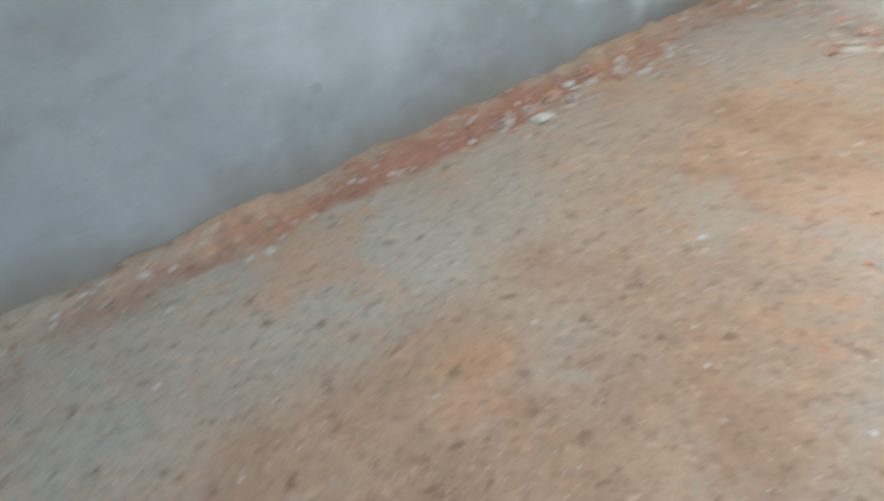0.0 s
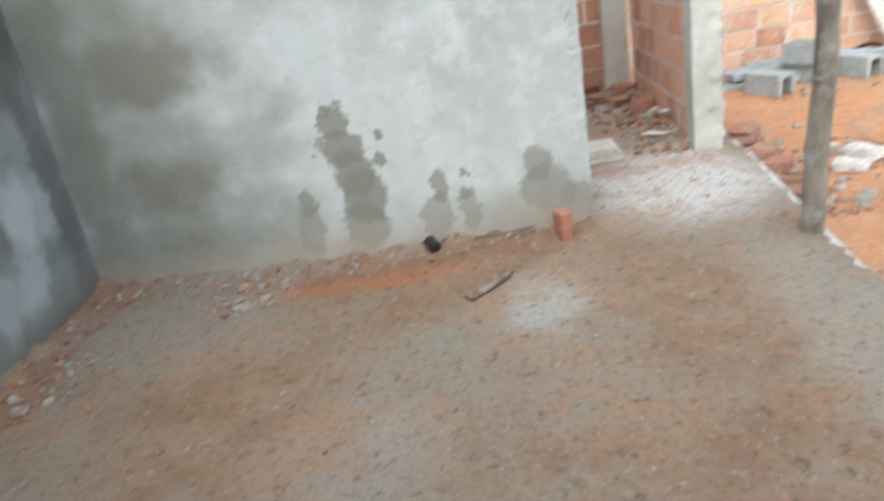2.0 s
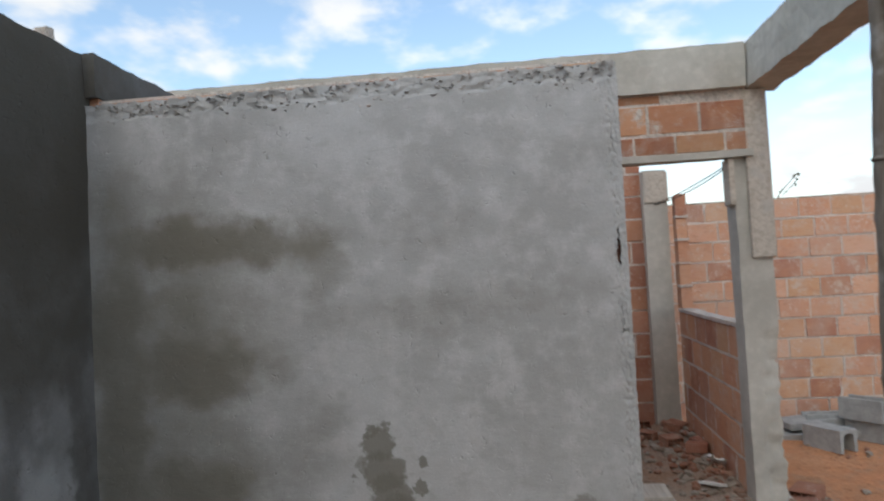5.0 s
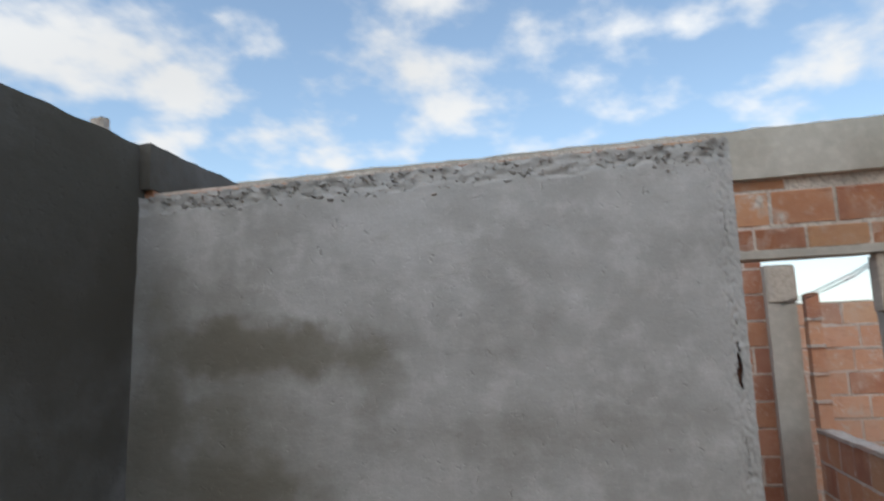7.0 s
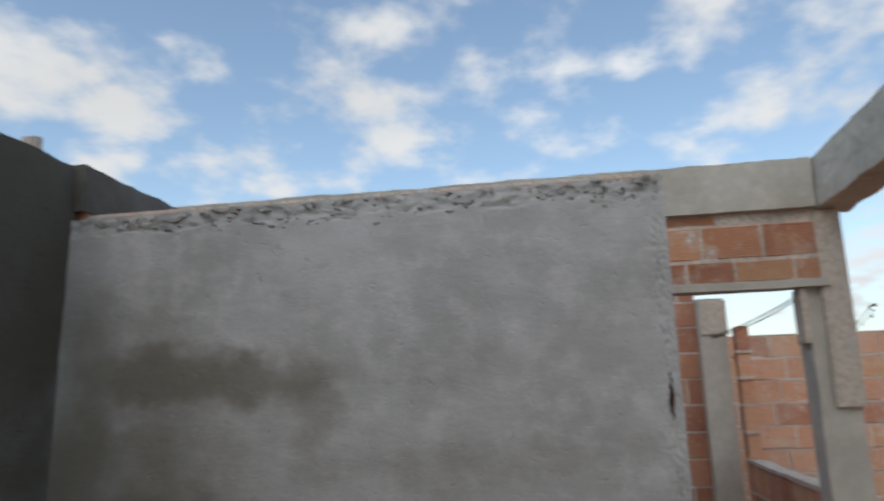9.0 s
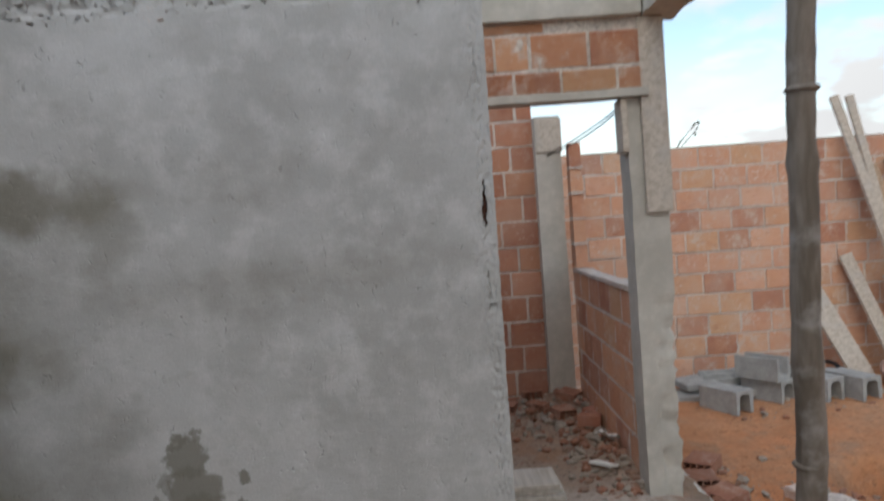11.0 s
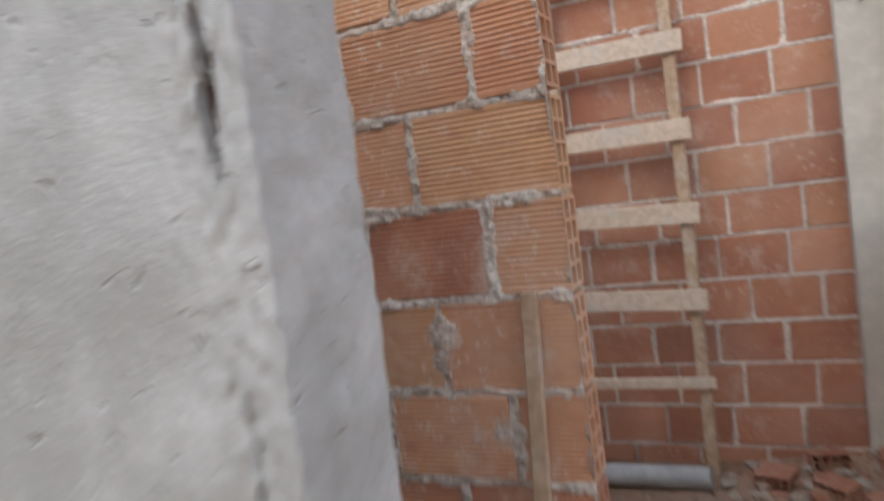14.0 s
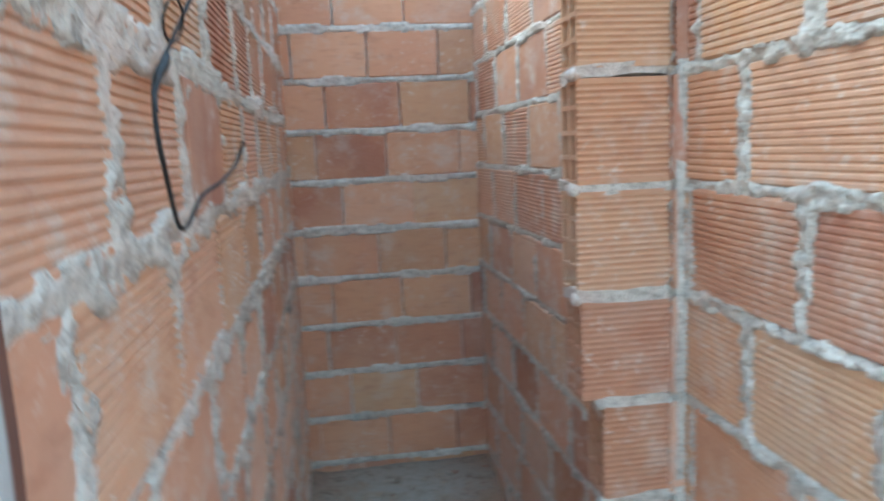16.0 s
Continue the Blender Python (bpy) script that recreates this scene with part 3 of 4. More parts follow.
def setting(name, label, category):
    ob = empty(name)
    tagged(ob, label, category, "", "structure")
    return ob


def solid(name, label, category, material, *spec, step=0.06, rough=0.004, only_top=False):
    bm = bmesh.new()
    long_box(bm, *spec, step, rough, only_top=only_top)
    ob = part(name, bm, material, None, "", True)
    for f in ob.data.polygons:
        f.use_smooth = False
    tagged(ob, label, category, "", "structure")
    return ob


# ground outside: one sheet, fine near the house, with a shallow pit and a bank
def ground_height(x, y):
    h = GROUND + 0.05 * (noise.noise(Vector((x * 0.7, y * 0.7, 0))) + 0.5 * noise.noise(Vector((x * 2.3, y * 2.3, 1))))
    r2 = ((x - 1.66 + 0.05 * math.sin(5 * y)) / 0.27) ** 2 + ((y + 2.42) / 0.30) ** 2
    pit = 1 / (1 + math.exp(min(60.0, 9 * (r2 - 1))))
    trench = math.exp(-((x - 1.90 - 0.22 * (-y - 2.5) + 0.05 * math.sin(y * 4)) / 0.075) ** 2) * (1.0 if -5.5 < y < -2.3 else 0.0)
    bank = 0.12 / (1 + math.exp(-(x - 2.3) * 4)) if y < -1.4 else 0.0
    return h - 0.7 * pit - 0.13 * trench + bank * (0.6 + 0.1 * max(0.0, -y - 2))


xs = [-400, -120, -40, -15, -8, -5, -3] + [-2 + 0.07 * k for k in range(96)] + [5.2, 6, 8, 12, 20, 45, 120, 400]
ys = [-400, -120, -45, -20, -12, -9] + [-7.5 + 0.07 * k for k in range(96)] + [-0.6, 0.2, 1, 3, 6, 12, 30, 100, 400]
grid = np.array([[(x, y, ground_height(x, y) if -5 < x < 5 and -9 < y < 0 else GROUND) for x in xs] for y in ys])
ground = sheet("ground", grid, len(xs), len(ys), SOIL, None)
tagged(ground, "orange bare soil with a shallow pit and trench", "ground", "", "structure")

# slab that carries the rooms
bm = bmesh.new()
edge = [(-7.0, -0.74), (-4.0, -0.80), (-2.0, -0.84), (-0.7, -0.92), (0.4, -1.04), (1.0, -1.12), (3.16, -1.14)]
top = [(x + 0.02 * math.sin(7 * x), y + 0.02 * math.sin(9 * x)) for x, y in edge] + [(3.16, 2.75), (-7.0, 2.75)]
upper = [bm.verts.new((x, y, -0.012)) for x, y in top]
lower = [bm.verts.new((x, y, GROUND - 0.2)) for x, y in top]
bm.faces.new(upper)
for k in range(len(top)):
    j = (k + 1) % len(top)
    bm.faces.new((upper[k], lower[k], lower[j], upper[j]))
slab = part("slab", bm, CONCRETE)
tagged(slab, "rough concrete floor slab with a worn edge", "slab", "", "structure")
nx, ny = 250, 95
gx, gy = np.meshgrid(np.linspace(-6.0, 3.1, nx), np.linspace(0, 1, ny))
low = np.interp(gx, [p[0] for p in edge], [p[1] for p in edge]) + 0.012 * np.sin(gx * 23) + 0.01 * np.sin(gx * 57)
gy = low + (2.66 - low) * gy
gz = 0.010 * (lattice(gx + 9, gy + 5, 2.2, 3) - 0.5) + 0.010 * (lattice(gx + 9, gy + 5, 9, 4) - 0.5) + 0.006 * (lattice(gx + 9, gy + 5, 30, 5) - 0.5)
heap = np.exp(-((gy - 2.6) / 0.10) ** 2) * (gx < 0) + np.exp(-((gx - 0.0) / 0.11) ** 2) * (gy > 0)
gz += heap * 0.05 * (0.4 + lattice(gx + 9, gy + 5, 14, 6)) - 0.02 * (gy < low + 0.02)
pile = np.exp(-((gx - 2.75) / 0.42) ** 2) * np.exp(-((gy + 0.55) / 0.42) ** 2) + 0.7 * np.exp(-((gx - 1.75) / 0.7) ** 2) * np.exp(-((gy + 0.78) / 0.17) ** 2)
gz += 0.13 * pile * (0.55 + 0.9 * lattice(gx + 9, gy + 5, 11, 8))
rise = np.clip((gy - 1.9) / 0.6, 0, 1)
gz += (gx > 0.1) * (gx < 0.96) * 0.15 * rise * rise * (3 - 2 * rise)
floor = sheet("floor", np.stack([gx, gy, gz], -1), nx, ny, FLOOR, None)
tagged(floor, "dusty screed floor stained orange by soil", "floor", "", "structure")


def floor_z(x, y):
    """Height of the floor's surface at a place."""
    i = int(np.argmin(np.abs(np.linspace(-6.0, 3.1, nx) - x)))
    j = int(np.argmin(np.abs(gy[:, i] - y)))
    return float(gz[j, i])


# plastered wall: coat in front and over the end, blocks at the back
def plaster_shape(co):
    d = Vector((0, 0, 0))
    d.x = 0.010 * noise.noise(co * 1.7) + 0.004 * noise.noise(co * 8.0)
    edge_z = 2.352 + 0.035 * noise.noise(Vector((co.y * 4.0, 2.0, 0))) + 0.03 * noise.noise(Vector((co.y * 15.0, 3.0, 0)))
    if co.z > edge_z and co.x < 0.03:
        d.x += 0.006 + 0.012 * noise.noise(co * 17.0) + 0.010 * noise.noise(co * 41.0)
        d.z += 0.010 * noise.noise(Vector((co.y * 12.0, 0, 0))) + 0.010 * noise.noise(Vector((co.y * 37.0, 5, 0)))
    if co.y < 0.13 and co.x < 0.004:
        zz = co.z
        seam = 0.040 + 0.014 * noise.noise(Vector((1.0, 0, zz * 4.0))) + 0.012 * noise.noise(Vector((2.0, 0, zz * 15.0))) + 0.007 * noise.noise(Vector((4.0, 0, zz * 55.0)))
        torn = 0.10 + noise.noise(Vector((0, 5.0, zz * 6.0))) + 0.5 * noise.noise(Vector((0, 9.0, zz * 24.0)))
        near = math.exp(-((zz - 1.54) / 0.045) ** 2)
        torn = torn * 0.5 + 0.62 * near
        half = 0.010 * max(0.0, torn) + 0.004 * noise.noise(Vector((7.0, co.y * 90, zz * 70.0)))
        off = abs(co.y - seam)
        if torn > 0.12 and off < half:
            d.x += 0.030 if 1.44 < zz < 1.68 else 0.008
        elif off < half + 0.02:
            d.x += 0.007 * max(0.0, noise.noise(Vector((3.0, co.y * 60, zz * 45.0))) + 0.15)
        d.x += (0.004 * max(0.0, noise.noise(co * 38.0)) + 0.003 * noise.noise(co * 75.0)) * (1 - co.y / 0.13)
    if co.y < 0.007:
        d.y += 0.004 * noise.noise(co * 5.0) + 0.003 * noise.noise(co * 24.0) + 0.002 * noise.noise(co * 55.0)
        d.y += 0.016 * math.exp(-((co.x - 0.075) / 0.02) ** 2) * max(0.0, noise.noise(Vector((0, 6.0, co.z * 14.0))) - 0.1) * (1.0 if 1.3 < co.z < 2.0 else 0.0)
    return d


def shaped_box(bm, shape, x0, x1, y0, y1, z0, z1, n, ys=None, zs=None):
    xs = [x0 + (x1 - x0) * k / n[0] for k in range(n[0] + 1)]
    ys = ys or [y0 + (y1 - y0) * k / n[1] for k in range(n[1] + 1)]
    zs = zs or [z0 + (z1 - z0) * k / n[2] for k in range(n[2] + 1)]
    n = (n[0], len(ys) - 1, len(zs) - 1)
    index = {}

    def vert(key):
        if key not in index:
            co = Vector((xs[key[0]], ys[key[1]], zs[key[2]]))
            index[key] = bm.verts.new(co + shape(co))
        return index[key]

    for a, b, c in ((0, 1, 2), (1, 2, 0), (2, 0, 1)):
        for side in (0, n[c]):
            for i in range(n[a]):
                for j in range(n[b]):
                    quad = []
                    for di, dj in ((0, 0), (1, 0), (1, 1), (0, 1)):
                        key = [0, 0, 0]
                        key[a], key[b], key[c] = i + di, j + dj, side
                        quad.append(vert(tuple(key)))
                    if side == 0:
                        quad.reverse()
                    bm.faces.new(quad)


wall_plastered = setting("wall_plastered", "grey cement-rendered wall with wet stains and a ragged end", "wall")
bm = bmesh.new()
shaped_box(bm, plaster_shape, 0.0, 0.038, 0.0, LEFT, 0.0, PW_TOP, (5, 1, 1),
           [0.12 * k / 48 for k in range(48)] + [0.12 + (LEFT - 0.12) * k / 150 for k in range(151)], [2.30 * k / 360 for k in range(360)] + [2.30 + (PW_TOP - 2.30) * k / 20 for k in range(21)])
part("render_coat", bm, PLASTER, wall_plastered, "stained grey cement render", True)
bm = bmesh.new()
shaped_box(bm, plaster_shape, 0.038, PW_BACK + 0.012, 0.006, 0.03, 0.0, PW_TOP - 0.016, (16, 2, 1), None, [2.30 * k / 360 for k in range(360)] + [2.30 + (PW_TOP - 2.30) * k / 20 for k in range(19)])
part("end_coat", bm, PLASTER, wall_plastered, "", True)

RIB = [brick_mesh("ribbed_block", BRICK, 15, groove=0.0030), brick_mesh("ribbed_block", BRICK, 14, groove=0.0024), brick_mesh("ribbed_block", BRICK, 15, groove=0.0018)]
RIB_PALE = [brick_mesh("ribbed_block_dusty", BRICK_PALE, 15), brick_mesh("plain_block_dusty", BRICK_PALE, 0), brick_mesh("ribbed_block_dusty", BRICK_PALE, 14)]
RIB_PALE = [RIB_PALE[0], RIB_PALE[1], RIB_PALE[2], RIB_PALE[0]]
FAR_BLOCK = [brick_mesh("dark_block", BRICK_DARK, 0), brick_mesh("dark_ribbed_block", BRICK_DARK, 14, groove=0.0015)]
FLAT = [brick_mesh("plain_block", BRICK_FLAT, 0)]
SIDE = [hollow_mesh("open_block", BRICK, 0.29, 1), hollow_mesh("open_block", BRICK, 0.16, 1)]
SIDE[0]["span"], SIDE[1]["span"] = 0.29, 0.16
STUB = hollow_mesh("open_stub_block", BRICK_OCHRE, 0.20, -1, ribs=15)

rows = bond(LEFT - 0.03, 12, (0.20, 0.29, 0.12, 0.25), seed=11)
brick_wall(wall_plastered, (PW_BACK, 0.03, 0), (0, 1, 0), (1, 0, 0), rows, 0.0, LEFT - 0.03, RIB_PALE, MORTAR, 0.009, smear=0.026, swell=0.011, seed=5)

# brick wall behind it, with the doorway beside its free end
wall_brick = setting("wall_brick", "unplastered hollow clay block wall with thick mortar joints", "wall")
W2_END, W2_TURN = Vector((0.962, 0.045, 0)), Vector((0.962, 0.86, 0))
W2_DIR = (W2_TURN - W2_END).normalized()
W2_OUT = Vector((-W2_DIR.y, W2_DIR.x, 0))
rows = bond(0.95, 12, (0.155, 0.30), seed=3)
brick_wall(wall_brick, W2_END, W2_DIR, W2_OUT, rows, 0.0, 0.95, RIB, MORTAR, 0.006, smear=0.013, swell=0.012, seed=21, end_meshes=SIDE)
rows = bond(1.74, 12, (0.10, 0.25, 0.17, 0.29), seed=9)
far_dir = Vector((-0.028, 1.70, 0)).normalized()
brick_wall(wall_brick, (0.938, 0.86, 0), far_dir, (-far_dir.y, far_dir.x, 0), rows, 0.0, 1.74, RIB_PALE, MORTAR, 0.008, smear=0.014, swell=0.011, seed=23)
STUB_Y, STUB_X = 0.872, 0.858       # pier of blocks laid across the passage
for k in range(12):
    z = k * COURSE
    back = 0.045 if k <= 4 else 0.0
    ob = new("brick", STUB)
    ob.matrix_world = Matrix.Translation((STUB_X + back / 2 + random.uniform(-0.005, 0.005), STUB_Y, z + random.uniform(-0.002, 0.002))) @ Matrix.Diagonal(((0.20 - back) / 0.20, 1, 1, 1))
    ob.parent = wall_brick
    bm = bmesh.new()
    long_box(bm, STUB_X - 0.101 + back, STUB_X + 0.11, STUB_Y - 0.001, STUB_Y + 0.094, z + 0.186, z + 0.209, 0.008, 0.009, k)
    part("mortar_bed", bm, MORTAR, wall_brick, "", True)
    bm = bmesh.new()
    bmesh.ops.create_icosphere(bm, subdivisions=2, radius=0.012)
    for v in bm.verts:
        v.co = v.co * (1 + 0.5 * noise.noise(v.co * 60 + Vector((k, 0, 0)))) + Vector((STUB_X - 0.104 + back, STUB_Y + 0.004, z + 0.197))
    part("mortar_lump", bm, MORTAR, wall_brick, "", True)
for low, high in ((0.0, 1.652), (1.845, 2.46)):
    bm = bmesh.new()
    long_box(bm, 0.945, 0.980, STUB_Y - 0.014, STUB_Y + 0.07, low, high, 0.010, 0.007)
    part("mortar_joint", bm, MORTAR, wall_brick, "", True)
for y, z, r in ((0.345, 1.15, 0.040), (0.355, 1.09, 0.028), (0.23, 0.93, 0.045), (0.29, 0.92, 0.03)):
    bm = bmesh.new()
    bmesh.ops.create_icosphere(bm, subdivisions=3, radius=1.0)
    for v in bm.verts:
        d = v.co * r * (1 + 0.45 * noise.noise(v.co * 2.2 + Vector((y * 9, z * 5, 0))))
        v.co = Vector((W2_END.x + 0.004, y, z)) + Vector((d.x * 0.22, d.y, d.z))
    part("mortar_patch", bm, MORTAR, wall_brick, "", True)

# blocks over the doorway
over = bmesh.new()
long_box(over, W2 + 0.0, W2 + 0.11, -0.90, -0.02, 2.088, 2.128, 0.05, 0.004)
lintel = part("lintel", over, CONCRETE, wall_brick, "thin cast lintel")
for a, b, z, h in ((-0.06, -0.22, 2.135, 0.105), (-0.235, -0.46, 2.135, 0.105), (-0.475, -0.745, 2.135, 0.105), (-0.76, -0.88, 2.135, 0.105), (-0.06, -0.13, 2.258, 0.17), (-0.145, -0.305, 2.258, 0.17),
                   (-0.325, -0.605, 2.258, 0.17), (-0.625, -0.87, 2.258, 0.17), (-0.06, -0.39, 2.442, 0.045)):
    ob = new("brick", RIB[0])
    ob.matrix_world = Matrix.Translation((W2 + 0.022, (a + b) / 2, z)) @ Matrix.Rotation(radians(-90), 4, "Z") @ Matrix.Diagonal((abs(a - b), 1, h / 0.19, 1))
    ob.parent = wall_brick
bm = bmesh.new()
long_box(bm, W2 + 0.028, W2 + 0.10, -0.89, 0.0, 2.12, 2.50, 0.02, 0.010)
part("mortar", bm, MORTAR, wall_brick, "", True)

# end wall of the passage: the left wall carried on in bare blocks
wall_left_bare = setting("wall_left_bare", "bare clay block wall closing the narrow passage", "wall")
rows = bond(2.96, 13, (0.24, 0.13, 0.29, 0.19), full=0.285, joint=0.006, seed=8)
brick_wall(wall_left_bare, (0.045, LEFT - 0.045, 0), (1, 0, 0), (0, -1, 0), rows, -0.006, 2.96, FLAT, MORTAR, 0.010, smear=0.016, swell=0.010, seed=31, course=0.2005, height=0.180, dry=True)

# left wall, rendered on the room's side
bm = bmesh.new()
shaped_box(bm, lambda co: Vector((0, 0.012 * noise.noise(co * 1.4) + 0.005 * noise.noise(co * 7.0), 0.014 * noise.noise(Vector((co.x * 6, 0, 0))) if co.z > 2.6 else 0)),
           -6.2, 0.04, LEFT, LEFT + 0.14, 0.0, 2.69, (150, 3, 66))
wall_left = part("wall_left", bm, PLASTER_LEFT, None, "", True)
tagged(wall_left, "dark cement-rendered wall along the room, its shade painted in", "wall", "", "structure")

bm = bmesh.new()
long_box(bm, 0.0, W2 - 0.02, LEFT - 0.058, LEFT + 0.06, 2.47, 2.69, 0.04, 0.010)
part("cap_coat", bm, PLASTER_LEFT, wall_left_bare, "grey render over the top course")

# unseen back wall, added behind the walk to cut low sky light
wall_back = solid("wall_back", "unseen rendered wall added to close the room and dim its lower parts", "wall", PLASTER_LEFT, -4.75, -4.61, -0.8, LEFT - 0.004, 0.0, 2.9, step=0.4)

# beams
bm = bmesh.new()
long_box(bm, W2 - 0.012, W2 + 0.128, -0.885, LEFT + 0.12, 2.498, 2.758, 0.05, 0.008)
beam = part("beam", bm, CONCRETE)
tagged(beam, "cast concrete ring beam over the brick wall", "beam", "", "structure")
bm = bmesh.new()
long_box(bm, -6.2, W2 + 0.128, -1.085, -0.895, 2.490, 2.755, 0.03, 0.010)
beam2 = part("beam_cross", bm, CONCRETE)
tagged(beam2, "rough cast concrete beam over the open side", "beam", "", "structure")


def post(name, label, x0, x1, y0, y1, z1, broken=None, rough=0.005):
    thing = setting(name, label, "column")
    bm = bmesh.new()

    def shape(co):
        d = noise.noise_vector(co * 6.0) * rough
        if broken and co.z < broken and co.y < (y0 + y1) / 2:
            d += Vector((0.03 * (co.x < x0 + 0.05), 0.035, 0)) * (0.4 + 0.8 * noise.noise(co * 17.0)) + noise.noise_vector(co * 35.0) * 0.012
        return d

    shaped_box(bm, shape, x0, x1, y0, y1, 0.0, z1, (6, 7, int(z1 / 0.03)))
    part("shaft", bm, CONCRETE, thing, "", True)
    return thing


def board(bm, a, b, width, thick, side):
    """A sawn board from a to b; side: the direction of its width."""
    a, b, side = Vector(a), Vector(b), Vector(side)
    d = (b - a).normalized()
    side = (side - d * side.dot(d)).normalized()
    n = d.cross(side)
    m = Matrix((d, side, n)).transposed().to_4x4()
    m.translation = (a + b) / 2
    made = bmesh.ops.create_cube(bm, size=1.0, matrix=m @ Matrix.Diagonal(((b - a).length, width, thick, 1)))
    bmesh.ops.bevel(bm, geom=list({e for v in made["verts"] for e in v.link_edges}), offset=min(width, thick) * 0.12, segments=1, affect="EDGES")


column_door = post("column_door", "grey concrete column, broken on one side, with shuttering left on", W2 + 0.050, W2 + 0.225, -0.985, -0.795, 2.488, 1.04)
bm = bmesh.new()
box(bm, W2 + 0.022, W2 + 0.047, -1.000, -0.865, 1.495, 2.485, 0.003)
part("shuttering_board", bm, WOOD, column_door, "weathered shuttering board")
bm = bmesh.new()
box(bm, W2 + 0.02, W2 + 0.15, -0.792, -0.760, 1.81, 2.084, 0.003)
part("shuttering_block", bm, WOOD, column_door, "short shuttering block")
column_far = post("column_far", "grey concrete corner column between brick walls", 2.93, 3.13, -0.805, -0.605, 2.30, None, 0.004)
bm = bmesh.new()
box(bm, 2.914, 2.928, -0.815, -0.615, 2.02, 2.28, 0.003)
part("shuttering_board", bm, WOOD, column_far, "weathered shuttering board")
column_open = post("column_open", "pale concrete column on the slab's open edge", -1.535, -1.345, -1.17, -0.97, 2.484, None, 0.004)
bm = bmesh.new()
box(bm, -1.341, -1.310, -1.16, -0.975, 1.86, 2.48, 0.003)
part("shuttering_board", bm, WOOD, column_open, "weathered shuttering board")

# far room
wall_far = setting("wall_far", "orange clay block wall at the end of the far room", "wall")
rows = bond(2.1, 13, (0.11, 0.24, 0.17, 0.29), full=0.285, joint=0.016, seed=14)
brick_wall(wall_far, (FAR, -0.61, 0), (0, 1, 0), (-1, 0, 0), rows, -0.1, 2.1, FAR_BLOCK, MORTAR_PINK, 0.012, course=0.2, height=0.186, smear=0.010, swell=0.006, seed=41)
SKEW = Vector((1.80, -0.040, 0)).normalized()
SKEW_N = Vector((-SKEW.y, SKEW.x, 0))
parapet = setting("parapet", "low clay block wall under a window opening", "wall")
rows = bond(1.80, 5, (0.29, 0.15), seed=6)
brick_wall(parapet, (1.13, PAR, 0), SKEW, SKEW_N, rows, 0.065, 1.80, FLAT, MORTAR_PINK, 0.012, smear=0.010, swell=0.006, seed=51)
bm = bmesh.new()
long_box(bm, 0.02, 1.80, -0.098, 0.010, 1.078, 1.104, 0.025, 0.010)
bm.transform(Matrix.Translation((1.13, PAR, 0)) @ Matrix.Rotation(math.atan2(SKEW.y, SKEW.x), 4, "Z"))
part("sill_mortar", bm, MORTAR_PINK, parapet, "", True)
# short stub of blocks between the window opening and the column
for k in range(5):
    z = 1.108 + 0.195 * k
    ob = new("brick", FLAT[0])
    ob.matrix_world = Matrix.Translation((2.915 + 0.012 * (k % 2), -0.853, z)) @ Matrix.Rotation(radians(1.5 - k), 4, "Z") @ Matrix.Diagonal((0.14, -1, 0.96, 1))
    ob.parent = parapet
    bm = bmesh.new()
    long_box(bm, 2.835 + 0.012 * (k % 2), 2.93, -0.945, -0.845, z + 0.178, z + 0.200, 0.012, 0.010, k)
    if k < 4:
        part("mortar_bed", bm, MORTAR_PINK, parapet, "", True)

# boundary wall of the plot
wall_boundary = setting("wall_boundary", "long orange clay block boundary wall of the plot", "wall")
rows = bond(9.2, 12, (0.20, 0.10, 0.27), full=0.29, joint=0.016, seed=15)
brick_wall(wall_boundary, (4.10, -8.4, 0), (0, 1, 0), (-1, 0, 0), rows, -0.31, 9.2, [RIB_PALE[1]], MORTAR_PINK, 0.022, course=0.2, height=0.184, smear=0.012, swell=0.006, seed=61)


# ---- loose things ----
def thing(name, label, category, m=None, group=""):
    ob = empty(name, m)
    tagged(ob, label, category, group)
    return ob


def tube(bm, points, radius, sides=8):
    """A round bar along points; radius may be one number or one for each point."""
    pts = [Vector(p) for p in points]
    rings = []
    for k, p in enumerate(pts):
        d = (pts[min(k + 1, len(pts) - 1)] - pts[max(k - 1, 0)]).normalized()
        side = d.cross(Vector((0.31, 0.17, 0.93))).normalized()
        up = d.cross(side)
        r = radius[k] if isinstance(radius, (list, tuple)) else radius
        rings.append([bm.verts.new(p + (side * math.cos(2 * math.pi * j / sides) + up * math.sin(2 * math.pi * j / sides)) * r) for j in range(sides)])
    for a, b in zip(rings, rings[1:]):
        for j in range(sides):
            bm.faces.new((a[j], a[(j + 1) % sides], b[(j + 1) % sides], b[j]))
    bm.faces.new(list(reversed(rings[0])))
    bm.faces.new(rings[-1])


def smooth_line(points, steps=8):
    """A curve through points."""
    pts = [Vector(p) for p in points]
    pts = [pts[0] * 2 - pts[1]] + pts + [pts[-1] * 2 - pts[-2]]
    out = []
    for k in range(1, len(pts) - 2):
        a, b, c, d = pts[k - 1:k + 3]
        for s in range(steps):
            t = s / steps
            out.append(0.5 * (2 * b + (c - a) * t + (2 * a - 5 * b + 4 * c - d) * t * t + (3 * b - a - 3 * c + d) * t ** 3))
    out.append(pts[-2])
    return out


